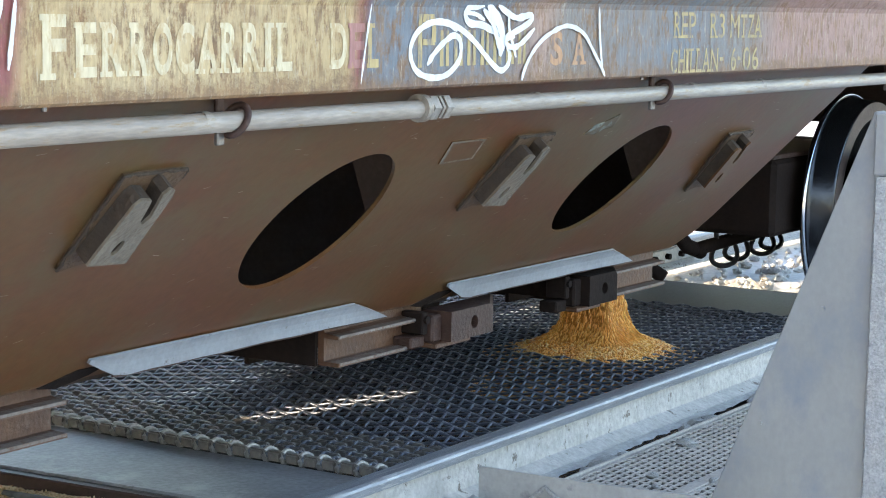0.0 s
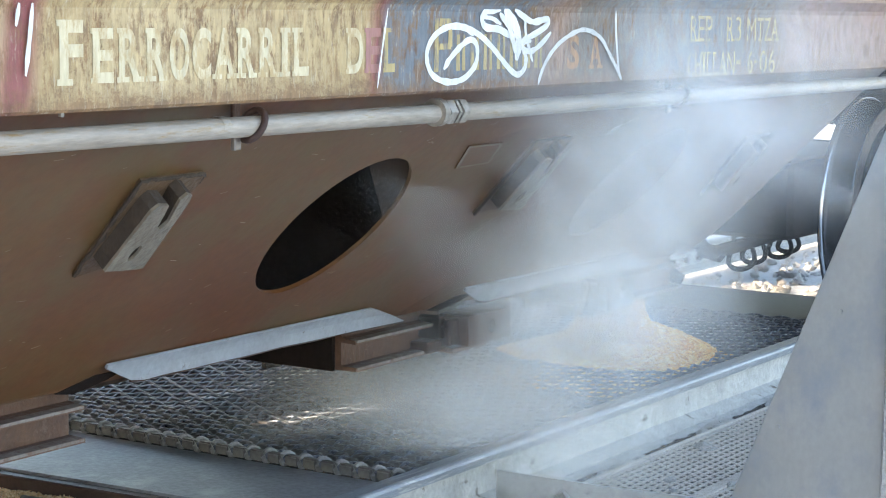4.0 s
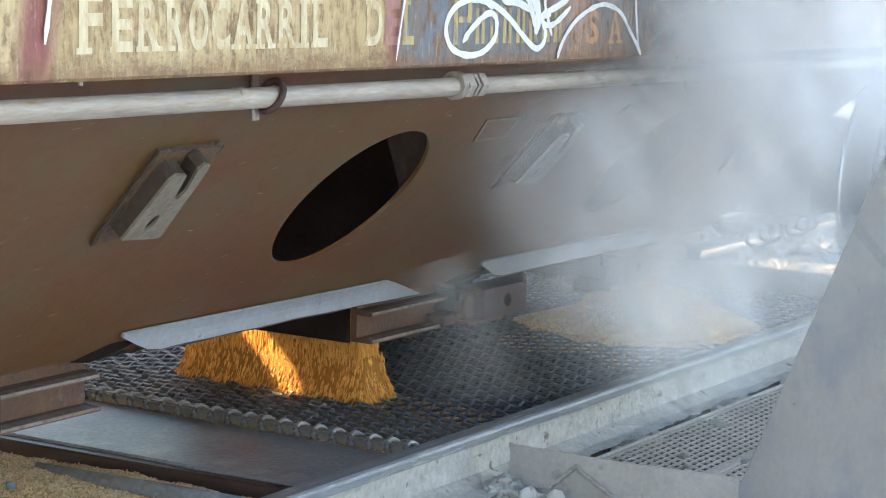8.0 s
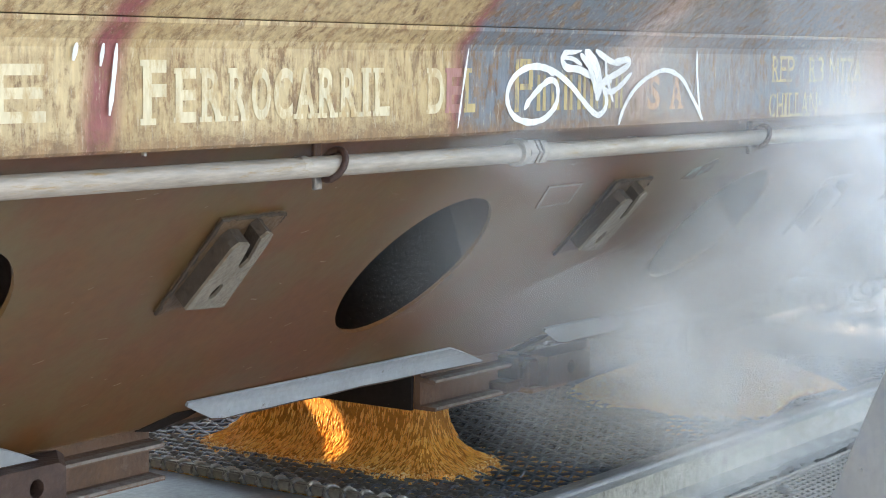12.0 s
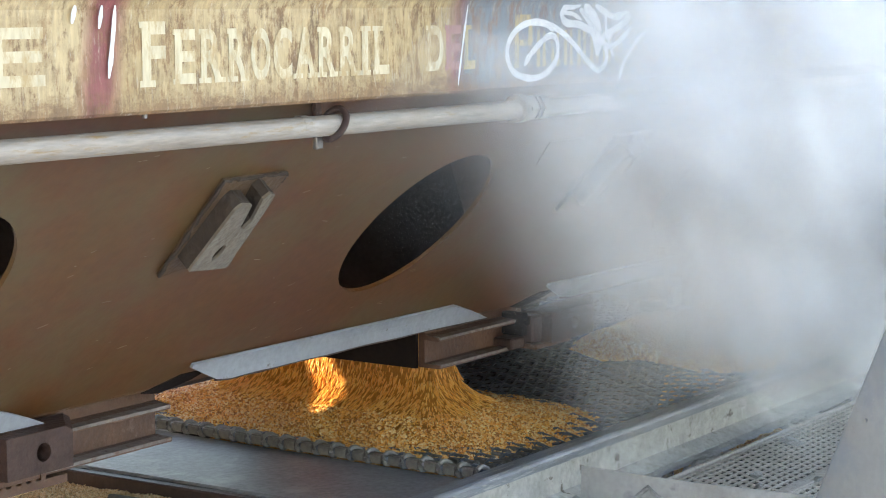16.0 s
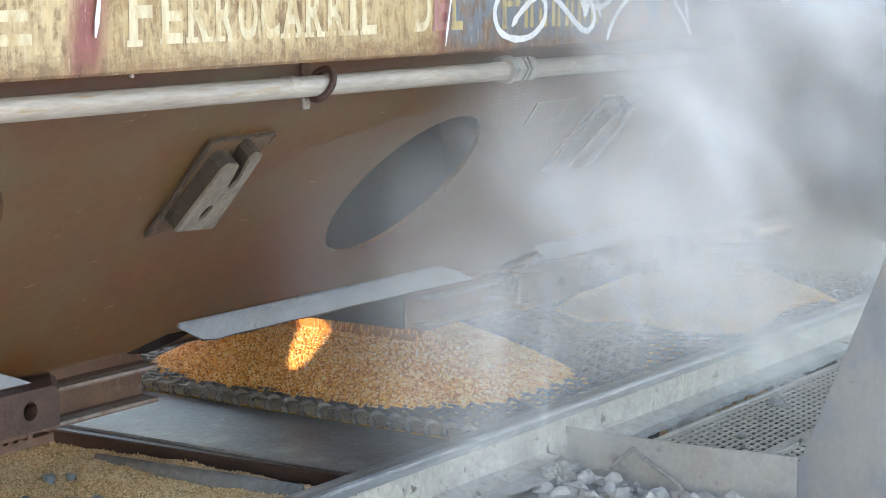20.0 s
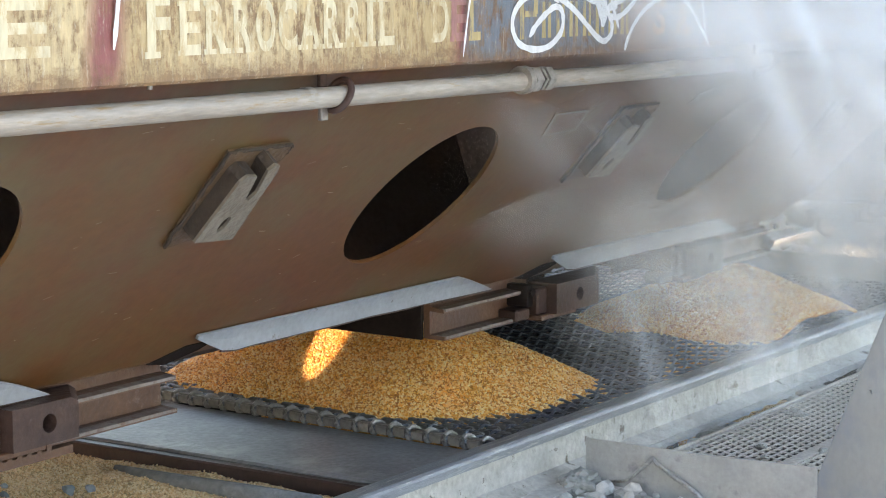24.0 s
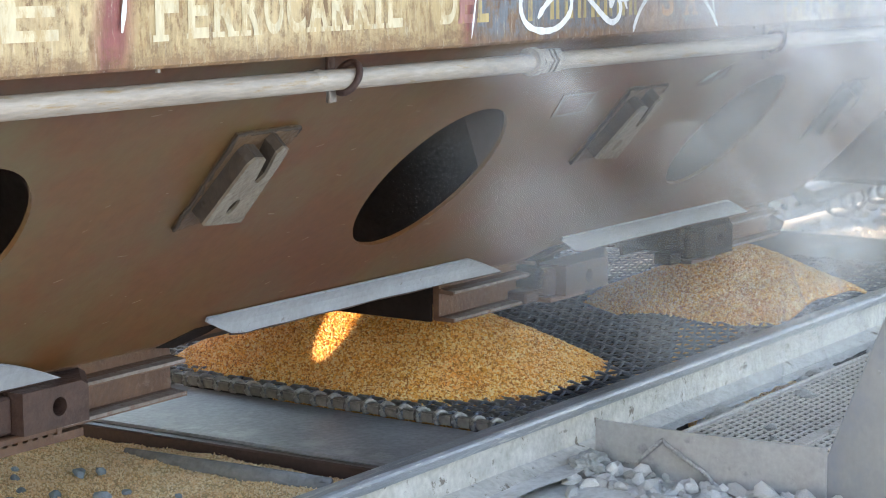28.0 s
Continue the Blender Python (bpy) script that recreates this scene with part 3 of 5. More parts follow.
def graffiti():
    strokes = [
        ([(3.783, 1.221), (3.738, 1.238), (3.676, 1.239), (3.622, 1.221), (3.593, 1.191), (3.594, 1.159), (3.621, 1.132), (3.679, 1.119), (3.742, 1.125), (3.789, 1.152), (3.80, 1.181), (3.791, 1.204), (3.763, 1.21), (3.724, 1.194), (3.685, 1.17), (3.659, 1.147)], 0.0085),
        ([(3.676, 1.239), (3.738, 1.238), (3.795, 1.225), (3.853, 1.199), (3.904, 1.167), (3.948, 1.14), (3.983, 1.129), (4.013, 1.144), (4.017, 1.17), (3.998, 1.194)], 0.0085),
        ([(3.90, 1.278), (3.838, 1.274), (3.816, 1.256), (3.835, 1.238), (3.893, 1.233), (3.954, 1.214)], 0.010),
        ([(3.819, 1.26), (3.859, 1.258), (3.901, 1.244)], 0.006),
        ([(3.913, 1.278), (3.957, 1.248), (3.98, 1.209), (3.971, 1.162)], 0.017),
        ([(3.892, 1.269), (3.931, 1.242), (3.954, 1.209), (3.964, 1.179)], 0.010),
        ([(3.96, 1.278), (4.004, 1.261), (4.048, 1.25), (4.111, 1.257), (4.114, 1.244), (4.067, 1.226), (4.006, 1.209), (3.991, 1.194)], 0.009),
        ([(4.008, 1.266), (4.01, 1.226), (4.026, 1.192), (4.045, 1.158)], 0.006),
        ([(4.131, 1.226), (4.082, 1.198), (4.038, 1.182), (4.003, 1.187), (3.998, 1.201), (4.037, 1.207)], 0.008),
        ([(4.073, 1.104), (4.085, 1.129), (4.116, 1.164), (4.16, 1.194), (4.215, 1.216), (4.282, 1.231), (4.34, 1.226), (4.391, 1.207), (4.434, 1.17), (4.478, 1.131), (4.502, 1.105)], 0.0068),
        ([(4.462, 1.279), (4.465, 1.226), (4.476, 1.164), (4.489, 1.112)], 0.0058),
        ([(2.391, 1.279), (2.383, 1.22), (2.373, 1.16)], 0.006), ([(2.36, 1.279), (2.352, 1.241)], 0.006), ([(2.299, 1.279), (2.29, 1.25)], 0.007), ([(3.431, 1.278), (3.41, 1.19), (3.394, 1.113)], 0.0035)]
    for k, (points, width) in enumerate(strokes):
        fine = spray(points, width)
        b = bmesh.new()
        prev = None
        for i, p in enumerate(fine):
            d = (fine[min(i + 1, len(fine) - 1)] - fine[max(i - 1, 0)]).normalized()
            s = Vector((-d.z, 0, d.x)) * width * (0.35 + 0.65 * min(1, i / 3, (len(fine) - 1 - i) / 3 + 0.05)) * (0.85 + 0.3 * noise.noise((i * 0.4, k, 0)))
            y = SILL_Y - 0.0018 - 0.0004 * k
            row = (b.verts.new((p.x - s.x, y, p.z - s.z)), b.verts.new((p.x + s.x, y, p.z + s.z)))
            if prev:
                b.faces.new((prev[0], row[0], row[1], prev[1]))
            prev = row
        part("spray_stroke", b, WHITE, sill, "white sprayed stroke")


graffiti()

# pipe under the sill
PY, PZ, PR = 2.345, 1.050, 0.0205
pipe = part("pipe", tube([(-1.5, PY, PZ), (11, PY, PZ - 0.006)], PR, 20), PIPE, car, "scuffed pale air pipe under the sill", smooth=True)
for cx in (3.035, 4.94, 1.1, 6.85):
    ring = [(cx + 0.006 + 0.018 * math.sin(a), PY + 0.0275 * math.cos(a), PZ + 0.0285 * math.sin(a)) for a in (math.pi * 2 * k / 24 for k in range(25))]
    part("pipe_clamp", tube(ring, 0.0072, 8, caps=False), LOCK, pipe, "bent iron pipe clamp", smooth=True)
    part("clamp_bracket", box(cx - 0.036, cx - 0.014, PY + 0.012, PY + 0.022, PZ - 0.020, PZ + 0.06, 0.002), LOCK, pipe)
    part("clamp_tab", box(cx - 0.036, cx - 0.014, PY + 0.010, PY + 0.021, PZ - 0.048, PZ - 0.0205, 0.002), IRON, pipe)
union = bmesh.new()
for a, c, r, s in ((3.696, 3.716, 0.0315, 24), (3.724, 3.752, 0.0305, 6), (3.762, 3.772, 0.0285, 6), (3.780, 3.806, 0.0295, 6)):
    tube([(a, PY, PZ), (c, PY, PZ)], r, s, bm=union)
part("pipe_union", union, UNION, pipe, "hexagonal iron pipe union")
part("union_thread", tube([(3.700, PY, PZ), (3.800, PY, PZ)], 0.0235, 16), LOCK, pipe, "dark thread between the nuts", smooth=True)
for cx in (2.93, 4.22, 5.12, 5.62):
    part("pipe_seam", tube([(cx, PY, PZ), (cx + 0.022, PY, PZ)], PR + 0.0005, 20, caps=False), PIPE, pipe, smooth=True)


def slope_prism(outline, w0, w1, holes=()):
    """An outline (x, s) of the slope, raised from w0 to w1; holes are convex outlines cut through."""
    b = bmesh.new()
    loops = [[b.verts.new(SL(x, s, w1)) for x, s in o] for o in (outline, *holes)]
    es = []
    for lo in loops:
        for i in range(len(lo)):
            es.append(b.edges.new((lo[i], lo[(i + 1) % len(lo)])))
    bmesh.ops.triangle_fill(b, use_beauty=True, use_dissolve=False, edges=es)
    top = b.faces[:]
    r = bmesh.ops.extrude_face_region(b, geom=top)
    for v in [g for g in r["geom"] if isinstance(g, bmesh.types.BMVert)]:
        v.co -= Vector((0, -math.sin(ANG), -math.cos(ANG))) * (w1 - w0)
    return b


def latch(x, lean=0.0, low=0.0, face=None):
    """A welded pad, and on it a thick keeper with an open slot at its top and a bar hole lower down."""
    def lay(pts):
        return [(p + lean * (q - 0.2), q + low) for p, q in pts]
    rim = lay([(x - 0.022, 0.212), (x + 0.165, 0.208), (x + 0.168, 0.235), (x + 0.135, 0.44), (x + 0.10, 0.482), (x + 0.055, 0.478), (x + 0.000, 0.495)])
    pad = part("latch_pad", slope_prism(rim, 0.0, 0.012), PAD, car, "welded iron pad")
    bead = []
    for (p, q), (u, v) in zip([rim[-1], *rim[:2]], rim[:3]):
        for k in range(14):
            f = k / 14
            bead.append(SL(p + (u - p) * f, q + (v - q) * f, 0.009 + 0.004 * noise.noise((k * 1.7, p * 9, 1))))
    part("weld_bead", tube(bead, [0.0042 + 0.003 * noise.noise((k * 0.9, x, 4)) for k in range(len(bead))], 6), CORE, pad, "rough rusty weld bead")
    k = x - 0.005
    out = lay([(k + 0.008, 0.430), (k + 0.131, 0.440), (k + 0.124, 0.40), (k + 0.106, 0.236), (k + 0.099, 0.216), (k + 0.080, 0.210), (k + 0.071, 0.226), (k + 0.089, 0.292), (k + 0.081, 0.314), (k + 0.067, 0.308), (k + 0.055, 0.262), (k + 0.048, 0.240), (k + 0.016, 0.236), (k + 0.006, 0.252)])
    hole = lay([(k + 0.060 + 0.012 * math.cos(a), 0.382 + 0.024 * math.sin(a)) for a in (2 * math.pi * i / 10 for i in range(10))])
    # Core darker than the face plate: side shade put into the colour
    part("keeper_core", slope_prism(out, 0.0125, 0.047, (hole,)), CORE, pad, "rough rusty core darkened as the keeper's shaded sides")
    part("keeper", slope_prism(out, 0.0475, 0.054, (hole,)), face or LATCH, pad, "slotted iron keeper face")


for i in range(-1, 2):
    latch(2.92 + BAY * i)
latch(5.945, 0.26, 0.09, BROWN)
part("data_plate", slope_prism([(4.139, 0.294), (4.109, 0.211), (4.271, 0.210), (4.293, 0.287)], 0.0, 0.003), BROWN, car, "small rusty data plate")
b = bmesh.new()
o, q = [(4.139, 0.294), (4.109, 0.211), (4.271, 0.210), (4.293, 0.287)], [(4.150, 0.287), (4.122, 0.218), (4.262, 0.217), (4.281, 0.281)]
a, c = [b.verts.new(SL(x, s, 0.0035)) for x, s in o], [b.verts.new(SL(x, s, 0.0035)) for x, s in q]
for k in range(4):
    b.faces.new((a[k], a[(k + 1) % 4], c[(k + 1) % 4], c[k]))
part("plate_rim", b, LATCH, car)
part("sticker", slope_prism([(4.828, 0.236), (4.850, 0.200), (4.900, 0.185), (4.950, 0.16), (4.975, 0.215), (4.925, 0.222), (4.90, 0.240)], 0.0, 0.002), mat("torn pale sticker", (0.26, 0.29, 0.26), 0.7, color3=(0.10, 0.075, 0.045), c3=(0.44, 0.52)), car, "torn pale sticker")

b = bmesh.new()
rnd = random.Random(77)
for k in range(170):
    x, s = rnd.uniform(1.9, 6.2), rnd.uniform(0.12, 0.84)
    if any(math.hypot(x - cx, s - HOLE_S) < HOLE_R + 0.03 for cx in (2.265, 3.80, 5.335)):
        continue
    ln_, wd, tilt = rnd.uniform(0.006, 0.030), rnd.uniform(0.0008, 0.0020), rnd.uniform(-0.5, 0.3)
    dx, ds = ln_ * math.cos(tilt), ln_ * math.sin(tilt)
    b.faces.new([b.verts.new(SL(x + p * dx - q * ds * 0.1, s + p * ds + q * wd, 0.0008)) for p, q in ((0, 0), (1, 0), (0.9, 1), (0.1, 1))])
part("scuff", b, PIPE, car, "scattered pale scuffs")["kind"] = "stuff"

# deflector flanges at the sheet's lower edge
for i in range(-1, 2):
    x = 3.30 + BAY * i
    b = bmesh.new()
    n_ = 24
    top, low = [], []
    for k in range(n_ + 1):
        f = k / n_
        wav = 0.005 * noise.noise((k * 0.35, i * 3.1, 0))
        open_ = 0.12 + 0.88 * min(1.0, f / 0.10)
        top.append(SL(x + (0.92 if i < 0 else 1.05) * f, 0.860, 0.004))
        low.append(SL(x + (1.10 if i < 0 else 1.25) * f, 0.864 + (0.060 + wav - 0.008 * math.sin(math.pi * f)) * open_, 0.004 + 0.024 * open_))
    rows_ = []
    for r in range(5):
        e = r / 4
        dip = 0.006 * math.sin(math.pi * e)
        rows_.append([b.verts.new(p.lerp(q, e) + dip * min(1.0, k / 4) * Vector((0, math.sin(ANG), math.cos(ANG)))) for k, (p, q) in enumerate(zip(top, low))])
    for r0, r1 in zip(rows_, rows_[1:]):
        for k in range(n_):
            b.faces.new((r0[k], r0[k + 1], r1[k + 1], r1[k]))
    bmesh.ops.remove_doubles(b, verts=b.verts[:], dist=2e-4)
    bmesh.ops.recalc_face_normals(b, faces=b.faces[:])
    bmesh.ops.solidify(b, geom=b.faces[:], thickness=0.007)
    fl = part("flange", b, PALE, car, "pale dusty deflector flange")
    edge = [p + Vector((0, -0.001, -0.003 + 0.0025 * noise.noise((k * 1.3, i, 2)))) for k, p in enumerate(low)]
    part("worn_edge", tube(edge[2:], [0.0030 + 0.0022 * noise.noise((k * 2.1, i, 7)) for k in range(len(edge) - 2)], 6), LOCK, fl, "chipped dark edge of the flange")
    part("flange_root", slope_prism([(x - 0.10, 0.948), (x + 0.0, 0.905), (x + 0.10, 0.905), (x + 0.06, 0.935), (x - 0.03, 0.965)], -0.03, 0.002), DARKSTEEL, fl, "dark torn root of the flange")

# gates: guide beams, boards, chutes, lock blocks
GATE_Y = 3.06


def gate_beam(x0, x1, far=False):
    y = GATE_Y
    prof = [(y - 0.05, 0.293), (y + 0.02, 0.293), (y + 0.02, 0.428), (y - 0.045, 0.434), (y - 0.048, 0.424), (y, 0.414), (y, 0.384), (y - 0.045, 0.378), (y - 0.048, 0.368), (y, 0.370), (y, 0.305), (y - 0.05, 0.303)]
    if far:
        prof = [(2 * TRACK - p, q) for p, q in prof]
    t = part("gate_beam", prism(prof, x0, x1), RUSTBEAM, car, "rusted gate guide beam")
    if not far:
        # lips in a paler steel than the beam
        for z in (0.303, 0.3785):
            part("pale_lip", prism([(y - 0.0515, z - 0.006), (y - 0.0515, z + 0.001), (y - 0.02, z + 0.0025), (y - 0.02, z + 0.001)], x0 + 0.004, x1 - 0.004), LIP, t, "pale lip of the beam")


for x0, x1 in ((1.9, 3.29), (4.365, 4.86), (5.90, 6.42)):
    gate_beam(x0, x1)
    if x0 != 4.365:
        gate_beam(x0, x1, True)
for i in range(-2, 2):
    x = 4.365 + BAY * i
    part("gate_board", box(x - 0.012, x, GATE_Y + 0.021, 3.60, 0.290, 0.43), DARKSTEEL, car, "dark gate board")
    b = bmesh.new()
    lo = [(x + 0.55, 3.30), (x + 1.02, 3.30), (x + 1.02, 4.26), (x + 0.55, 4.26)]
    hi = [(x + 0.30, 2.60), (x + 1.32, 2.60), (x + 1.32, 4.96), (x + 0.30, 4.96)]
    a = [b.verts.new((p, q, 0.33)) for p, q in lo]
    c = [b.verts.new((p, q, 1.30)) for p, q in hi]
    for k in range(4):
        b.faces.new((a[k], a[(k + 1) % 4], c[(k + 1) % 4], c[k]))
    bmesh.ops.solidify(b, geom=b.faces[:], thickness=0.008)
    part("chute", b, PINKRUST, car, "dark discharge chute")


for cx in (2.265, 3.80, 5.335):
    part("inner_rib", prism([(2.60, 0.88), (2.80, 0.67), (2.83, 0.74), (2.90, 0.95), (2.90, 1.05), (2.60, 1.05)], cx + 0.42, cx + 0.43), PINKRUST, car, "dark inner rib plate")
# Dark plate added to hide bright grating wires behind the far gate
part("shade_plate", box(5.50, 6.78, 4.18, 4.20, 0.005, 0.43, 0.003), DARKSTEEL, car, "dark plate added for shade at the far gate")
# Plate added to keep sky light off the far stream
part("shade_plate", box(5.93, 6.70, 3.375, 3.39, 0.25, 0.43, 0.003), DARKSTEEL, car, "dark plate added for shade at the far gate")
part("gate_slide", box(6.43, 6.444, 3.395, 4.17, 0.19, 0.42, 0.003), DARKSTEEL, car, "dark gate slide")


def lock_block(x, y, z, w, h, d, end, iron=LOCK):
    """A block with a bar hole through its face and a chamfered end."""
    b = bmesh.new()
    hx, r = x + w * 0.55, 0.020
    out = [(x, z - h / 2), (x + w, z - h / 2), (x + w, z + h / 2 - 0.012), (x + w - 0.02, z + h / 2), (x, z + h / 2)]
    ring = [(hx + r * math.cos(t), z + r * math.sin(t)) for t in (2 * math.pi * k / 20 for k in range(20))]
    es = []
    for o in (out, ring):
        vs = [b.verts.new((p, y, q)) for p, q in o]
        es += [b.edges.new((vs[k], vs[(k + 1) % len(vs)])) for k in range(len(vs))]
    bmesh.ops.triangle_fill(b, use_beauty=True, edges=es)
    g = bmesh.ops.extrude_face_region(b, geom=b.faces[:])
    for v in [e for e in g["geom"] if isinstance(e, bmesh.types.BMVert)]:
        v.co.y += d
        if v.co.x > x + w - 0.03:
            v.co.x += end
    t = part("gate_lock", b, iron, car, "rusted gate lock block with a bar hole")
    part("lock_arm", box(x - 0.055, x - 0.001, y + 0.03, y + d, z - h * 0.48, z + h * 0.42, 0.006), iron, t, "short rusted arm behind the lock")
    part("lock_plate", box(x - 0.085, x - 0.056, y + 0.045, y + d + 0.02, z - h * 0.20, z + h * 0.55, 0.004), DARKSTEEL, t)
    part("lock_plate", box(x - 0.13, x - 0.056, y + 0.055, y + d + 0.02, z - h * 0.62, z - h * 0.24, 0.005), iron, t)
    part("lock_pin", tube([(x - 0.07, y + 0.036, z + h * 0.30), (x - 0.07, y + 0.06, z + h * 0.30)], 0.012, 8), DARKSTEEL, t)
    part("lock_foot", box(x - 0.05, x + w * 0.6, y + 0.02, y + d, z - h * 0.5 - 0.016, z - h * 0.5 - 0.001, 0.003), RUSTBEAM, t)


lock_block(2.715, 2.93, 0.368, 0.185, 0.088, 0.10, 0.09)
lock_block(4.835, 2.94, 0.350, 0.24, 0.088, 0.10, 0.17)
# Far block in darker steel: the flange's shade put into its colour
lock_block(5.76, 2.97, 0.345, 0.20, 0.10, 0.10, 0.17, DARKSTEEL)
rack = bmesh.new()
box(1.9, 2.95, 3.0, 3.04, 0.270, 0.288, bm=rack)
for k in range(34):
    box(1.95 + 0.028 * k, 1.95 + 0.028 * k + 0.014, 3.0, 3.012, 0.288, 0.304, bm=rack)
part("gear_rack", rack, RUSTBEAM, car, "toothed gate rack")

# truck: wheels, axle, dark bolster, brake rigging
WX, WR = 8.085, 0.455
WHEEL = [(-0.062, WR - 0.075), (-0.066, WR - 0.01), (-0.058, WR - 0.004), (0.030, WR), (0.040, WR + 0.010), (0.046, WR + 0.022), (0.055, WR + 0.027), (0.064, WR + 0.024), (0.070, WR + 0.008), (0.072, WR - 0.065), (0.03, WR - 0.09), (0.02, 0.13), (0.09, 0.11), (0.09, 0.08), (-0.075, 0.08), (-0.075, 0.11), (-0.03, 0.13), (-0.035, WR - 0.09)]
for wx in (WX, WX + 1.78):
    w = part("wheel", lathe(WHEEL, (wx, RAIL_NEAR, WR), 96), BLACK, car, "black steel wheel with a polished rim", smooth=True)
    part("rim_face", lathe([(-0.0685, WR - 0.08), (-0.0685, WR - 0.012), (-0.0665, WR - 0.012), (-0.0665, WR - 0.08)], (wx, RAIL_NEAR, WR), 96), PINKRUST, w, "dull rust-pink rim face")
    part("polished_edge", lathe([(0.0405, WR + 0.0115), (0.046, WR + 0.0228), (0.055, WR + 0.0278), (0.0638, WR + 0.0248), (0.0625, WR + 0.0235), (0.055, WR + 0.0262), (0.047, WR + 0.0215)], (wx, RAIL_NEAR, WR), 96), POLISHED, w, "bright polished flange edge", smooth=True)
    far_profile = [(-o, r) for o, r in WHEEL]
    part("wheel", lathe(far_profile, (wx, RAIL_FAR, WR), 96), BLACK, car, smooth=True)
    part("axle", tube([(wx, RAIL_NEAR + 0.07, WR), (wx, RAIL_FAR - 0.07, WR)], 0.085, 20), DARKSTEEL, car, smooth=True)
part("bolster", box(8.62, 9.3, 2.99, 4.6, 0.34, 0.66, 0.03), DARKSTEEL, car)
# Dark block added to close off the sky above the bolster
part("sky_blocker", box(8.66, 9.25, 2.90, 4.66, 0.77, 1.11, 0.02), DARKSTEEL, car)
part("cross_bearer", box(10.2, 10.8, 2.40, 5.16, 0.86, 1.11, 0.03), DARKSTEEL, car)
part("side_frame", box(7.7, 10.1, 2.68, 2.80, 0.35, 0.72, 0.04), DARKSTEEL, car)
part("underframe_box", box(7.45, 8.50, 3.02, 4.5, 0.365, 0.68, 0.02), DARKSTEEL, car, "dark underframe beam")
part("underframe_ledge", box(7.43, 8.52, 3.02, 4.5, 0.681, 0.70, 0.004), LOCK, car)
part("brake_hanger", tube([(7.40, 3.78, 0.32), (7.44, 3.60, 0.22), (7.46, 3.50, 0.16)], 0.03, 8), DARKSTEEL, car, smooth=True)
part("brake_rod", tube([(7.30, 3.42, 0.42), (7.46, 3.40, 0.30), (7.56, 3.38, 0.27)], 0.032, 10), DARKSTEEL, car, smooth=True)
part("brake_rod", tube([(7.50, 3.38, 0.285), (8.9, 3.40, 0.31)], 0.028, 10), DARKSTEEL, car, smooth=True)
for hx, hr in ((7.80, 0.10), (7.93, 0.085), (8.22, 0.09), (8.32, 0.075)):
    loop = [(hx + hr * 0.9 * math.cos(t), 3.38 + 0.03 * math.sin(2 * t), 0.285 + hr * math.sin(t)) for t in (math.pi + math.pi * k / 14 for k in range(15))]
    loop = [(hx - hr * 0.9, 3.38, 0.42)] + loop + [(hx + hr * 0.9, 3.38, 0.42)]
    part("air_hose", tube(loop, 0.011, 8), RUBBER, car, "looped black air hose", smooth=True)

# ---- near side: brace, post, sheet, walkway ----
gusset = thing("gusset_plate", (4.8, 1.9, -0.2), "grey dusty steel gusset plate bracing a post", "brace")
part("plate", prism([(2.163, -0.20), (1.686, 1.03), (1.672, 1.03), (1.672, -0.20)], 4.800, 4.812, "x", 0.002), SHEETM, gusset)
part("folded_edge", prism([(2.163, -0.20), (1.686, 1.03), (1.680, 1.026), (2.153, -0.20)], 4.813, 4.87), SHEETM, gusset)
for y, z in ((1.96, 0.20), (1.80, 0.52)):
    part("bolt", tube([(4.792, y, z), (4.801, y, z)], 0.006, 6), SHEETM, gusset)
post = thing("post", (4.9, 1.5, -0.2), "rough pale dust-crusted steel post with a smooth cap", "post")
b = bmesh.new()
for zz in range(56):
    for yy, (p, q) in enumerate(((1.671, 4.781), (1.664, 4.772), (1.640, 4.772), (1.35, 4.776), (1.35, 5.0), (1.671, 5.0))):
        z = -0.2 + 1.07 * zz / 55
        jit = 0.004 * noise.noise((z * 40, yy * 3.0, 1)) if yy < 4 else 0
        b.verts.new((q + jit, p + jit, z))
b.verts.ensure_lookup_table()
for zz in range(55):
    for k in range(6):
        b.faces.new([b.verts[zz * 6 + k], b.verts[zz * 6 + (k + 1) % 6], b.verts[zz * 6 + 6 + (k + 1) % 6], b.verts[zz * 6 + 6 + k]])
part("shaft", b, ROUGHWHITE, post)
part("cap", box(4.766, 5.02, 1.33, 1.673, 0.872, 1.03, 0.005), SHEETM, post)
b = prism([(2.812, -0.20), (2.812, -0.034), (2.45, -0.032), (2.10, -0.020), (2.10, -0.2)], 4.791, 4.797)
tagged(part("steel_sheet", b, DUSTYSHEET), "upright grey steel sheet across the walkway end", "sheet")
wire = [(4.79, 2.83, -0.135), (4.785, 2.74, -0.150), (4.78, 2.671, -0.138), (4.775, 2.62, -0.09), (4.788, 2.592, -0.064), (4.78, 2.575, -0.075), (4.77, 2.52, -0.10), (4.765, 2.439, -0.140), (4.74, 2.40, -0.165)]
tagged(part("wire_loop", tube(wire, [0.003, 0.004, 0.005, 0.006, 0.007, 0.007, 0.007, 0.007, 0.004], 8), ROUGHWHITE, smooth=True), "dust-caked wire bent over the steel sheet", "wire")

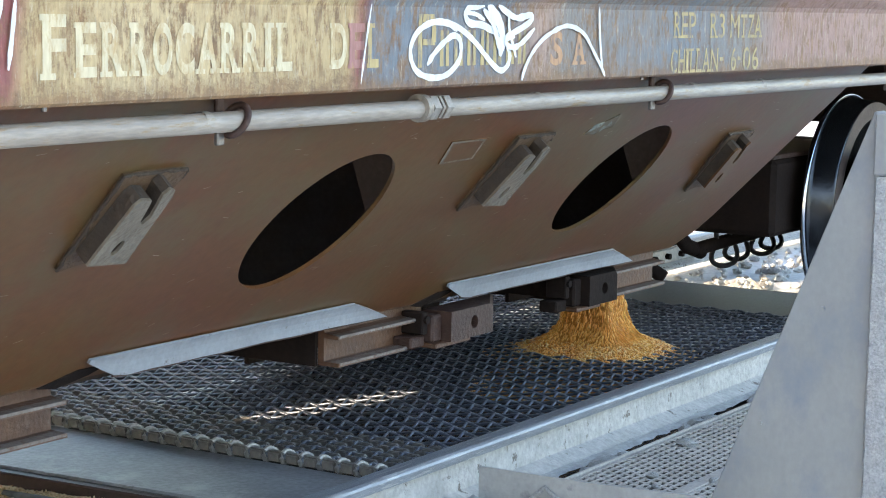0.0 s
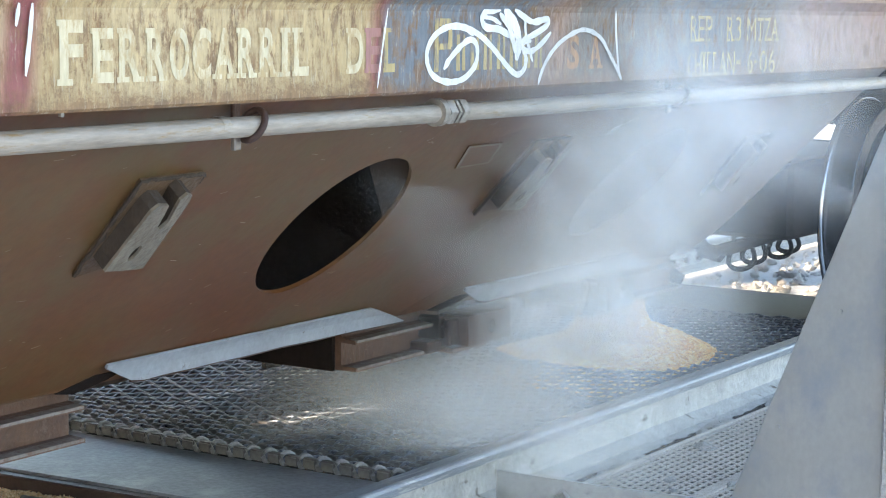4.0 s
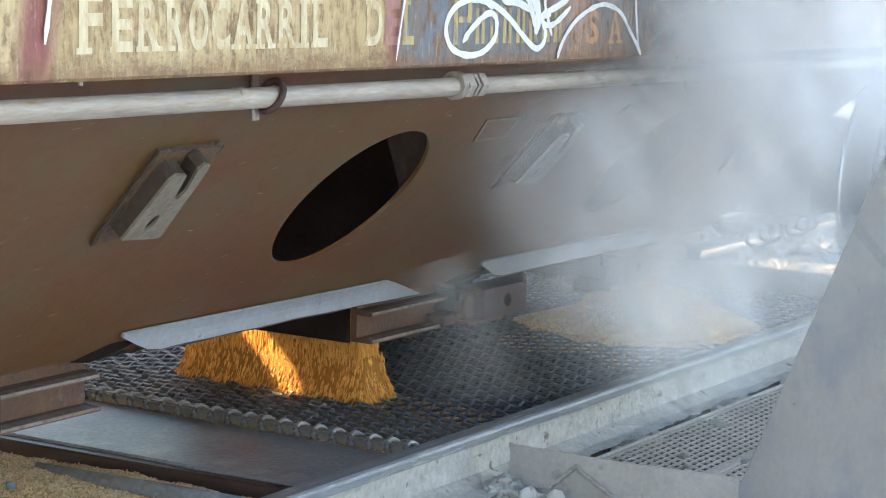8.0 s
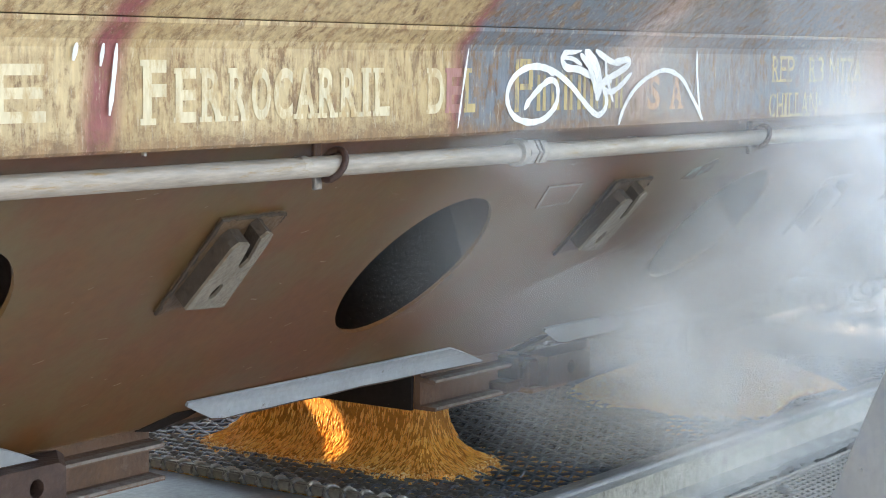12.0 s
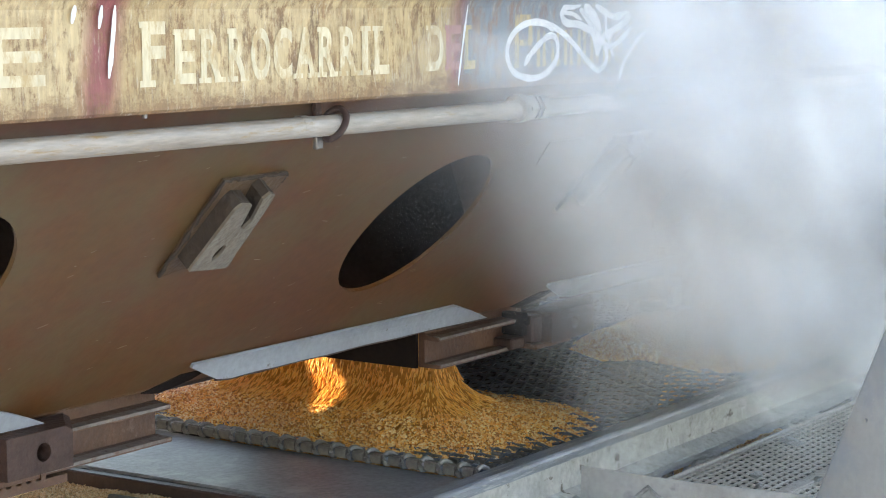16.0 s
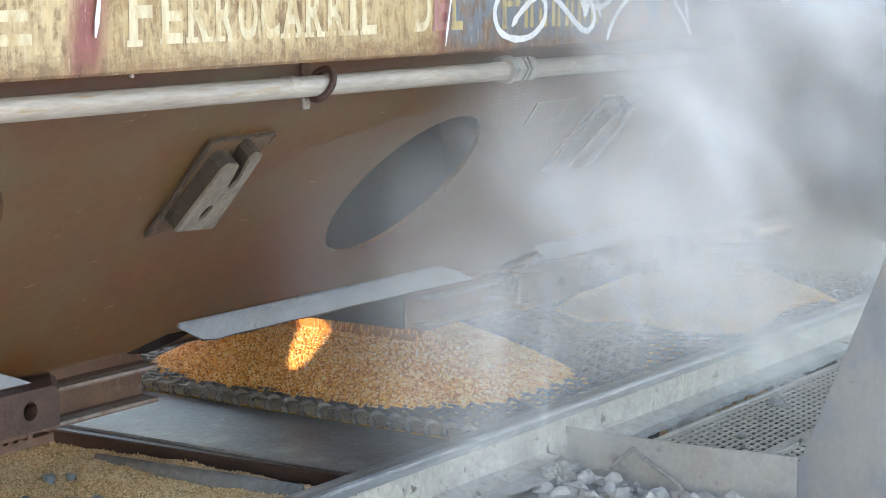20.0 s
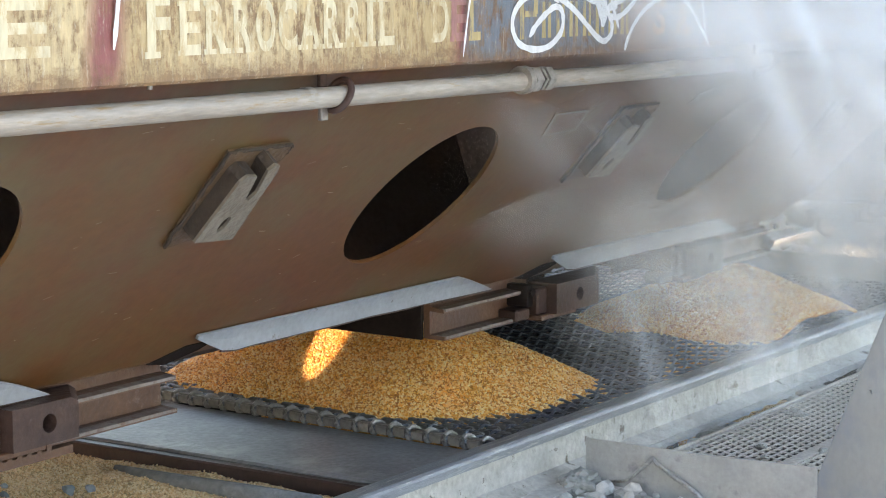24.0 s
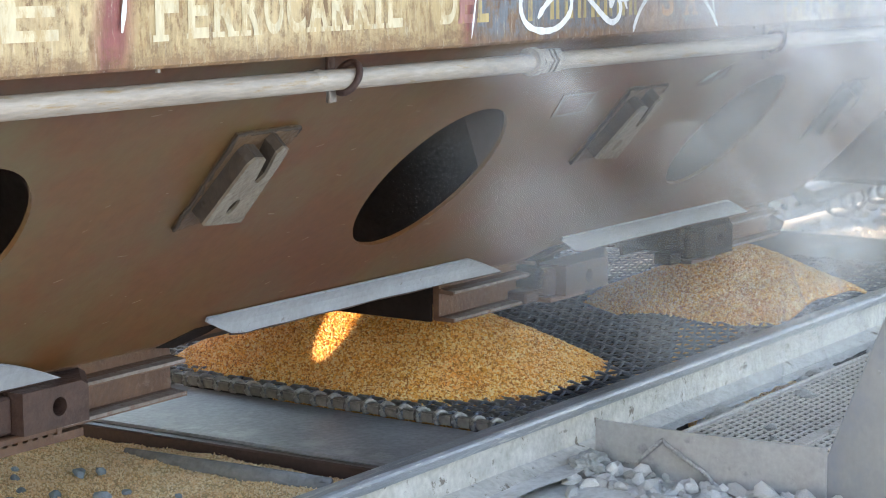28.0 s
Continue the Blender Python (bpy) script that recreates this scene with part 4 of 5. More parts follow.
walkway = thing("mesh_walkway", (5.8, 2.45, -0.125), "dusty perforated steel walkway panel beside the rail", "walkway")
WX0, WX1, WY0, WY1, CELL = 4.82, 7.0, 2.05, 2.70, 0.0275
verts, faces = [], []
def bar(x0, x1, y0, y1, z0, z1):
    k = len(verts)
    verts.extend([(x, y, z) for z in (z0, z1) for x, y in ((x0, y0), (x1, y0), (x1, y1), (x0, y1))])
    faces.extend([(k + 4, k + 5, k + 6, k + 7), (k, k + 1, k + 5, k + 4), (k + 1, k + 2, k + 6, k + 5), (k + 2, k + 3, k + 7, k + 6), (k + 3, k, k + 4, k + 7)])
for j in range(int((WY1 - WY0) / CELL) + 1):
    bar(WX0, WX1, WY0 + j * CELL - 0.0044, WY0 + j * CELL + 0.0044, -0.130, -0.1245)
for i in range(int((WX1 - WX0) / (CELL * 1.5)) + 1):
    for j in range(int((WY1 - WY0) / CELL)):
        x = WX0 + i * CELL * 1.5 + (j % 2) * CELL * 0.75
        bar(x - 0.0060, x + 0.0060, WY0 + j * CELL + 0.0045, WY0 + (j + 1) * CELL - 0.0045, -0.129, -0.1255)
me = bpy.data.meshes.new("lattice")
me.from_pydata(verts, [], faces)
me.materials.append(WALKMESH)
part("lattice", me, None, walkway)
part("edge_strip", box(WX0, WX1, 2.702, 2.716, -0.14, -0.122, 0.003), WALKMESH, walkway)
part("seam_strip", box(WX0, WX1, 2.335, 2.375, -0.1315, -0.1215, 0.002), WALKMESH, walkway, "dusty solid strip between two panels")
# Bearers in the pit's shade colour, to darken the mesh openings
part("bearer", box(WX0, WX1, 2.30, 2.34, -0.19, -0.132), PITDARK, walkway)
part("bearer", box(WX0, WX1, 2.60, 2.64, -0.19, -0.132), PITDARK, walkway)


def chunk_mesh(seed, flat=0.7, n=2, angular=0.35):
    rnd = random.Random(seed)
    b = bmesh.new()
    bmesh.ops.create_icosphere(b, subdivisions=n, radius=1)
    for v in b.verts:
        d = v.co.normalized()
        v.co = d * (1 + angular * noise.noise(d * 1.3 + Vector((seed * 7.7, 0, 0))) + 0.12 * noise.noise(d * 4 + Vector((0, seed * 3.1, 0))))
        v.co.z *= flat
        for k in range(9):
            r = random.Random(seed * 31 + k)
            nrm = Vector((r.uniform(-1, 1), r.uniform(-1, 1), r.uniform(-0.6, 1))).normalized()
            over = v.co.dot(nrm) - r.uniform(0.5, 0.75)
            if over > 0:
                v.co -= nrm * over
    me = bpy.data.meshes.new("stone")
    b.to_mesh(me)
    b.free()
    return me


def stones(meshes, places, material, label, category, group, name="stone"):
    for me in meshes:
        if not me.materials:
            me.materials.append(material)
    rnd = random.Random(len(places))
    for k, (x, y, z, r) in enumerate(places):
        ob = part(name, meshes[k % len(meshes)], None, None, m=Matrix.Translation((x, y, z)) @ Euler((rnd.uniform(-0.4, 0.4), rnd.uniform(-0.4, 0.4), rnd.uniform(0, 6.28))).to_matrix().to_4x4() @ Matrix.Diagonal((r * rnd.uniform(0.9, 1.5), r, r * rnd.uniform(0.8, 1.1), 1)))
        tagged(ob, label, category, group)


# dusty ground strip on the near side, uneven
def uneven(name, x0, x1, y0, y1, z, amp, material, label, step=0.03, freq=6):
    b = bmesh.new()
    nx, ny = int((x1 - x0) / step), int((y1 - y0) / step)
    g = [[b.verts.new((x0 + (x1 - x0) * i / nx, y0 + (y1 - y0) * j / ny, z + amp * noise.noise((x0 + (x1 - x0) * i / nx * freq, (y0 + (y1 - y0) * j / ny) * freq, z)) + amp * 0.4 * noise.noise((i * 0.7, j * 0.7, z)))) for j in range(ny + 1)] for i in range(nx + 1)]
    for i in range(nx):
        for j in range(ny):
            b.faces.new((g[i][j], g[i + 1][j], g[i + 1][j + 1], g[i][j + 1]))
    return tagged(part(name, b, material, smooth=True), label, "ground", kind="structure")


b = bmesh.new()
rows_ = []
for k in range(241):
    x = 4.80 + 4.7 * k / 240
    edge = 2.800 + 0.022 * noise.noise((x * 5, 1, 0)) + 0.012 * noise.noise((x * 19, 4, 0))
    rows_.append([b.verts.new((x, y, z + 0.006 * noise.noise((x * 14, y * 30, 3)))) for y, z in ((2.868, -0.138), (2.84, -0.146), (edge + 0.012, -0.149), (edge, -0.156), (edge + 0.03, -0.162))])
for r0, r1 in zip(rows_, rows_[1:]):
    for k in range(4):
        b.faces.new((r0[k], r1[k], r1[k + 1], r0[k + 1]))
tagged(part("rail_ledge", b, CONCRETE), "crumbling dusty concrete ledge along the rail foot", "ground", kind="structure")
uneven("rail_bank", 3.0, 4.79, 2.76, 2.865, -0.143, 0.006, DUSTGROUND, "dust banked against the rail foot", 0.02, 9)
uneven("ground_strip", 3.0, 4.79, 1.2, 2.86, -0.178, 0.018, DUSTGROUND, "grey dust-covered rubble ground beside the rail")
rnd = random.Random(5)
meshes = [chunk_mesh(s, 0.75, 1, 0.6) for s in range(8)]
spots = []
for k in range(290):
    x = 4.77 - abs(rnd.gauss(0, 0.14))
    y = rnd.uniform(1.95, 2.83)
    r = rnd.choice((0.009, 0.012, 0.015, 0.018, 0.022, 0.030))
    if x > 4.35 and x + 1.6 * r < 4.79:
        spots.append((x, y, -0.168 + r * 0.45 - (4.77 - x) * 0.06, r))
spots += [(4.70, 2.12, -0.14, 0.045), (4.72, 2.24, -0.145, 0.036), (4.72, 2.62, -0.14, 0.032), (4.69, 2.70, -0.145, 0.028), (4.68, 2.02, -0.14, 0.05)]
stones(meshes, spots, STONE, "pale dust-coated broken stone beside the rail", "stone", "stones beside the rail")
# rag-like crumpled sack at the rail foot
b = bmesh.new()
bmesh.ops.create_icosphere(b, subdivisions=4, radius=1)
for v in b.verts:
    d = v.co.normalized()
    v.co = Vector((4.70, 2.78, -0.145)) + Vector((d.x * 0.065, d.y * 0.060, d.z * 0.042)) * (1 + 0.35 * noise.noise(d * 2.0) - 0.35 * abs(noise.noise(Vector((d.x * 2, d.y * 6, d.z * 2)))))
tagged(part("crumpled_cloth", b, CLOTH), "dust-caked crumpled cloth at the rail foot", "cloth")
# broken concrete between rail and walkway
CH = [chunk_mesh(40 + s, 0.5, 2, 0.6) for s in range(4)]
stones(CH, [(4.90, 2.765, -0.170, 0.05), (5.36, 2.755, -0.158, 0.045), (5.43, 2.75, -0.155, 0.055), (5.52, 2.76, -0.158, 0.05), (5.60, 2.745, -0.15, 0.035), (6.10, 2.755, -0.158, 0.055), (6.20, 2.75, -0.155, 0.06), (6.30, 2.76, -0.158, 0.045), (6.72, 2.76, -0.16, 0.06), (6.88, 2.765, -0.16, 0.06)], CONCRETE, "broken dusty concrete lump between rail and walkway", "rubble", "concrete lumps", "concrete_lump")
stones(CH, [(5.76, 2.60, -0.114, 0.028), (5.30, 2.50, -0.118, 0.022), (5.18, 2.44, -0.118, 0.016), (5.95, 2.40, -0.116, 0.03), (5.35, 2.33, -0.118, 0.018)], DUSTGROUND, "dusty debris lying on the walkway", "debris", "debris on the walkway", "debris_lump")

# ---- in front of the grating ----
b = prism([(4.045, -0.06), (4.035, -0.035), (4.045, -0.030), (4.462, -0.030), (4.462, -0.06)], 2.965, 4.35, "y")
for v in b.verts:
    if v.co.x < 4.2:
        v.co.x -= (v.co.y - 2.965) * 0.05
tagged(part("floor_plate", b, PLATE), "dark worn steel floor plate in front of the grating", "plate")
b = box(4.000, 4.034, 2.965, 4.4, -0.082, -0.037, 0.005)
for v in b.verts:
    v.co.x -= (v.co.y - 2.965) * 0.05
tagged(part("plate_angle", b, ANGLE), "rust-dark steel angle under the floor plate", "angle bar")


def spill_height(x, y):
    return -0.072 + 0.014 * noise.noise((x * 3, y * 3, 2)) + 0.008 * noise.noise((x * 11, y * 11, 5)) - 0.05 * max(0, 3.4 - x)


spill = thing("spilled_corn", (3.5, 3.6, -0.1), "dusty spilled corn kernels between the rails", "spilled corn")
b = bmesh.new()
g = [[b.verts.new((2.6 + 1.385 * i / 46, 2.945 + 1.45 * j / 48, spill_height(2.6 + 1.385 * i / 46, 2.945 + 1.45 * j / 48))) for j in range(49)] for i in range(47)]
for i in range(46):
    for j in range(48):
        b.faces.new((g[i][j], g[i + 1][j], g[i + 1][j + 1], g[i][j + 1]))
part("bed", b, OLDBED, spill, smooth=True)


# ---- corn ----
def kernels(places, size, seed, stretch=(1, 1, 1), turn=True, flow=None):
    """Wedge-shaped kernels at the places, all in one mesh, turned at random or drawn out along the flow."""
    rnd = np.random.RandomState(seed)
    P = np.asarray(places, dtype=np.float64)
    n = len(P)
    base = np.array([(-0.45, -0.35, -0.3), (0.45, -0.35, -0.3), (0.45, 0.35, -0.3), (-0.45, 0.35, -0.3), (-0.8, -0.5, 0.1), (0.8, -0.5, 0.1), (0.8, 0.5, 0.1), (-0.8, 0.5, 0.1), (0, 0, 0.45)])
    quads = np.array([(0, 1, 5, 4), (1, 2, 6, 5), (2, 3, 7, 6), (3, 0, 4, 7)])
    tris = np.array([(4, 5, 8), (5, 6, 8), (6, 7, 8), (7, 4, 8)])
    if flow is not None:
        f = np.asarray(flow, dtype=np.float64)
        f /= np.linalg.norm(f, axis=1)[:, None]
        side = np.cross(f, np.array((0.31, 0.17, 0.93)))
        side /= np.linalg.norm(side, axis=1)[:, None]
        R = np.stack([side, np.cross(f, side), f], 2)
    elif turn:
        q = rnd.normal(size=(n, 4))
        q /= np.linalg.norm(q, axis=1)[:, None]
        w, x, y, z = q.T
        R = np.stack([1 - 2 * (y * y + z * z), 2 * (x * y - z * w), 2 * (x * z + y * w), 2 * (x * y + z * w), 1 - 2 * (x * x + z * z), 2 * (y * z - x * w), 2 * (x * z - y * w), 2 * (y * z + x * w), 1 - 2 * (x * x + y * y)], 1).reshape(n, 3, 3)
    else:
        R = np.repeat(np.eye(3)[None], n, 0)
    sc = size * (1 + 0.25 * rnd.uniform(-1, 1, n))
    V = np.einsum("nij,kj->nki", R, base * np.array(stretch)) * sc[:, None, None] + P[:, None, :]
    off = (np.arange(n) * len(base))[:, None, None]
    me = bpy.data.meshes.new("kernels")
    me.from_pydata(V.reshape(-1, 3).tolist(), [], (quads[None] + off).reshape(-1, 4).tolist() + (tris[None] + off).reshape(-1, 3).tolist())
    me.polygons.foreach_set("use_smooth", np.ones(len(me.polygons), dtype=bool))
    return me


rnd = np.random.RandomState(3)
pts = np.stack([rnd.uniform(2.9, 3.98, 46000), rnd.uniform(2.95, 4.39, 46000)], 1)
pts = [(x, y, spill_height(x, y) + rnd.uniform(-0.001, 0.003)) for x, y in pts]
me = kernels(pts, 0.0047, 11)
me.materials.append(OLDCORN)
part("kernel_cover", me, None, spill, "pale dusty kernels")["kind"] = "stuff"
SM = [chunk_mesh(60 + s, 0.6) for s in range(5)]
stones(SM, [(x, y, z + 0.012, r) for x, y, z, r in [(3.62, 3.70, -0.075, 0.022), (3.66, 3.66, -0.075, 0.018), (3.45, 3.62, -0.085, 0.020), (3.50, 3.50, -0.08, 0.026), (3.56, 3.47, -0.078, 0.016), (3.50, 3.82, -0.08, 0.015), (3.43, 3.72, -0.085, 0.016), (3.56, 3.88, -0.078, 0.014), (3.52, 3.94, -0.08, 0.018), (3.36, 3.68, -0.088, 0.018), (3.42, 3.86, -0.085, 0.016), (3.60, 3.33, -0.078, 0.013), (3.40, 3.55, -0.086, 0.012), (3.30, 3.60, -0.09, 0.02)]], BLUESTONE, "small blue-grey stone lying in spilled corn", "stone", "stones in the spilled corn")
bar_pts = [(3.90, 3.80, -0.078), (3.86, 3.68, -0.068), (3.83, 3.50, -0.060), (3.85, 3.30, -0.062), (3.90, 3.08, -0.070)]
b = tube(bar_pts, [0.010, 0.018, 0.024, 0.026, 0.022], 10)
for v in b.verts:
    v.co += Vector((0, 0, 0.006 * noise.noise(v.co * 14)))
tagged(part("buried_bar", b, CAKED, smooth=True), "grey dust-caked bar half buried in spilled corn", "bar")


def heap(name, x0, x1, y0, y1, top, slope, reach, seed, count, label):
    """Corn run out from a gate opening: level under the opening, falling away at the angle of repose all round."""
    t = thing(name, (0, 0, 0), label, "corn heap")
    def height(x, y):
        dx, dy = max(x0 - x, 0, x - x1), max(y0 - y, 0, y - y1)
        d = math.hypot(dx, dy)
        return top - slope * (math.sqrt(d * d + 0.0016) - 0.04) + 0.010 * noise.noise((x * 4 + seed, y * 4, 0)) + 0.004 * noise.noise((x * 15, y * 15, seed))
    b = bmesh.new()
    nx, ny = 56, 56
    g = [[b.verts.new((x0 - reach + (x1 - x0 + 2 * reach) * i / nx, y0 - reach + (y1 - y0 + 2 * reach) * j / ny, 0)) for j in range(ny + 1)] for i in range(nx + 1)]
    for row in g:
        for v in row:
            v.co.z = height(v.co.x, v.co.y)
    for i in range(nx):
        for j in range(ny):
            b.faces.new((g[i][j], g[i + 1][j], g[i + 1][j + 1], g[i][j + 1]))
    bmesh.ops.delete(b, geom=[v for v in b.verts if v.co.z < top - slope * reach or v.co.y < GY0 - 0.01 or v.co.x < GX0 + 0.06], context="VERTS")
    part("bed", b, CORNBED, t, smooth=True)
    rnd = np.random.RandomState(seed)
    pts = []
    for x, y in zip(rnd.uniform(x0 - reach, x1 + reach, count), rnd.uniform(y0 - reach, y1 + reach, count)):
        z = height(x, y)
        if z > top - slope * reach and y > GY0 + 0.006 and x > GX0 + 0.075:
            pts.append((x, y, z + rnd.uniform(-0.002, 0.003)))
    me = kernels(pts, 0.0070, seed)
    me.materials.append(CORN)
    part("kernel_cover", me, None, t, "glossy golden kernels")["kind"] = "stuff"
    return t


OUT_Y0, OUT_Y1 = 3.43, 4.13
heap_a = heap("corn_heap", 5.02, 5.16, OUT_Y0 + 0.06, 4.05, 0.163, 0.465, 0.42, 3, 62000, "golden heap of corn spreading on the grating")
heap_b = heap("corn_heap", 6.66, 6.84, 3.33, 3.40, 0.172, 0.44, 0.44, 8, 34000, "golden heap of corn under the far gate")


def skirt(name, x0, x1, y0, y1, top, fall, reach, seed, count, label):
    """Corn running out of a gate and sliding away on all sides: steep at the opening, flatter and flatter outwards."""
    t = thing(name, (0, 0, 0), label, "running corn")
    def profile(d):
        return top * (0.52 * math.exp(-d / (0.11 * fall)) + 0.48 * math.exp(-d / (1.35 * fall)))
    def height(x, y):
        dx, dy = x - min(max(x, x0), x1), y - min(max(y, y0), y1)
        d = math.hypot(dx, dy)
        return profile(d) + 0.006 * noise.noise((x * 7 + seed, y * 7, 0)), dx, dy, d
    b = bmesh.new()
    n_ = 60
    g = [[b.verts.new((x0 - reach + (x1 - x0 + 2 * reach) * i / n_, y0 - reach + (y1 - y0 + 2 * reach) * j / n_, 0)) for j in range(n_ + 1)] for i in range(n_ + 1)]
    for row in g:
        for v in row:
            v.co.z = height(v.co.x, v.co.y)[0]
    for i in range(n_):
        for j in range(n_):
            b.faces.new((g[i][j], g[i + 1][j], g[i + 1][j + 1], g[i][j + 1]))
    bmesh.ops.delete(b, geom=[v for v in b.verts if v.co.z < profile(reach) or v.co.y < GY0 - 0.01 or v.co.x < GX0 + 0.06], context="VERTS")
    part("bed", b, CORNBED, t, smooth=True)
    rnd = np.random.RandomState(seed)
    pts, flow, still = [], [], []
    for x, y in zip(rnd.uniform(x0 - reach, x1 + reach, count), rnd.uniform(y0 - reach, y1 + reach, count)):
        z, dx, dy, d = height(x, y)
        if d < 1e-4 or z < profile(reach) or y < GY0 + 0.006 or x < GX0 + 0.075:
            continue
        steep = (profile(d) - profile(d + 0.002)) / 0.002
        if d > 0.30 * reach and rnd.rand() < 0.5 + 0.5 * d / reach:
            still.append((x, y, z + rnd.uniform(-0.001, 0.004)))
        else:
            for k in range(2 if steep > 1 else 1):
                pts.append((x + rnd.normal(0, 0.002), y + rnd.normal(0, 0.002), z + rnd.uniform(-0.02, 0.02) * min(steep, 1)))
                flow.append((dx, dy, -steep * d + 1e-5))
    me = kernels(pts, 0.0034, seed, (0.8, 0.8, 8.0), flow=flow)
    me.materials.append(CORNRUN)
    part("kernel_run", me, None, t)["kind"] = "stuff"
    me = kernels(still, 0.0066, seed + 1)
    me.materials.append(CORN)
    part("kernel_cover", me, None, t)["kind"] = "stuff"
    return t


skirt_a = skirt("corn_flow", 4.935, 5.04, OUT_Y0 + 0.01, 4.12, 0.30, 0.165, 0.46, 13, 42000, "golden corn running out under the gate over the grating")
skirt_b = skirt("corn_flow", 6.60, 6.74, 3.33, 3.50, 0.30, 0.135, 0.30, 18, 20000, "golden corn running out under the far gate")


def stream(name, x0, x1, y0, y1, seed, label, n=1.0):
    """Falling corn: a hollow block of kernels drawn out by their fall, as wide as the gate's opening."""
    t = thing(name, (0, 0, 0), label, "falling corn")
    rnd = np.random.RandomState(seed)
    pts = []
    def flare(z):
        return 0.012 * max(0.0, (0.14 - z) / 0.25) ** 2
    for k in range(int(13000 * n)):
        z = rnd.uniform(-0.16, 0.55)
        pts.append((x0 + abs(rnd.normal(0, 0.008)) - flare(z) * rnd.rand(), rnd.uniform(y0 + 0.012 - flare(z), y1 - 0.02 + flare(z)), z))
    for k in range(int(6500 * n)):
        z = rnd.uniform(-0.16, 0.55)
        pts.append((rnd.uniform(x0 - flare(z), x1 - 0.02), y0 + 0.012 + abs(rnd.normal(0, 0.006)) - flare(z) * rnd.rand(), z))
    me = kernels(pts, 0.0032, seed, (0.75, 0.75, 12.0), False)
    me.materials.append(CORNRUN)
    part("kernel_curtain", me, None, t)["kind"] = "stuff"
    me2 = kernels([(x0 + 0.004 + abs(rnd.normal(0, 0.012)), rnd.uniform(y0 + 0.014, y1 - 0.02), rnd.uniform(-0.16, 0.55)) for k in range(int(2500 * n))], 0.0058, seed + 1)
    me2.materials.append(CORN)
    part("kernel_fall", me2, None, t)["kind"] = "stuff"
    core = box(x0 + 0.014, x1 - 0.03, y0 + 0.024, y1 - 0.03, -0.16, 0.56)
    part("core", core, CORNBED, t)
    return t


stream_a = stream("corn_stream", 4.925, 5.05, OUT_Y0, OUT_Y1, 21, "curtain of golden corn falling from the open gate")
stream_b = stream("corn_stream", 6.61, 6.73, 3.34, 3.49, 22, "stream of golden corn falling from the far gate", 0.35)


# ---- dust ----
def dust_material():
    m = bpy.data.materials.new("airborne grain dust")
    m.use_nodes = True
    n, ln = m.node_tree.nodes, m.node_tree.links.new
    n.remove(n["Principled BSDF"])
    out = n["Material Output"]
    uv = n.new("ShaderNodeTexCoord")
    vm = n.new("ShaderNodeVectorMath")
    vm.operation = "DISTANCE"
    vm.inputs[1].default_value = (0.5, 0.5, 0)
    ln(uv.outputs["UV"], vm.inputs[0])
    fall = n.new("ShaderNodeMapRange")
    fall.interpolation_type = "SMOOTHERSTEP"
    fall.inputs[1].default_value, fall.inputs[2].default_value, fall.inputs[3].default_value, fall.inputs[4].default_value = 0.0, 0.49, 1.0, 0.0
    ln(vm.outputs["Value"], fall.inputs[0])
    oi = n.new("ShaderNodeObjectInfo")
    add = n.new("ShaderNodeVectorMath")
    add.operation = "ADD"
    ln(uv.outputs["Object"], add.inputs[0])
    sc = n.new("ShaderNodeMath")
    sc.operation = "MULTIPLY"
    sc.inputs[1].default_value = 40
    ln(oi.outputs["Random"], sc.inputs[0]), ln(sc.outputs[0], add.inputs[1])
    tx = n.new("ShaderNodeTexNoise")
    tx.inputs["Scale"].default_value, tx.inputs["Detail"].default_value, tx.inputs["Roughness"].default_value, tx.inputs["Distortion"].default_value = 2.2, 3.0, 0.5, 0.4
    ln(add.outputs[0], tx.inputs["Vector"])
    r = n.new("ShaderNodeMapRange")
    r.interpolation_type = "SMOOTHSTEP"
    r.inputs[1].default_value, r.inputs[2].default_value, r.inputs[3].default_value, r.inputs[4].default_value = 0.25, 0.75, 0.2, 1.0
    ln(tx.outputs[0], r.inputs[0])
    mu = n.new("ShaderNodeMath")
    mu.operation = "MULTIPLY"
    sq = n.new("ShaderNodeMath")
    sq.operation = "POWER"
    sq.inputs[1].default_value = 1.5
    ln(fall.outputs[0], sq.inputs[0])
    ln(sq.outputs[0], mu.inputs[0]), ln(r.outputs[0], mu.inputs[1])
    mu2 = n.new("ShaderNodeMath")
    mu2.operation = "MULTIPLY"
    mu2.inputs[1].default_value = DUST_ALPHA
    ln(mu.outputs[0], mu2.inputs[0])
    d, t, mx = n.new("ShaderNodeBsdfDiffuse"), n.new("ShaderNodeBsdfTranslucent"), n.new("ShaderNodeMixShader")
    d.inputs[0].default_value = t.inputs[0].default_value = (0.86, 0.858, 0.85, 1)
    mx.inputs[0].default_value = 0.12
    ln(d.outputs[0], mx.inputs[1]), ln(t.outputs[0], mx.inputs[2])
    tr, mo = n.new("ShaderNodeBsdfTransparent"), n.new("ShaderNodeMixShader")
    ln(mu2.outputs[0], mo.inputs[0]), ln(tr.outputs[0], mo.inputs[1]), ln(mx.outputs[0], mo.inputs[2])
    ln(mo.outputs[0], out.inputs[0])
    return m


DUST_ALPHA = 0.22
DUST = dust_material()


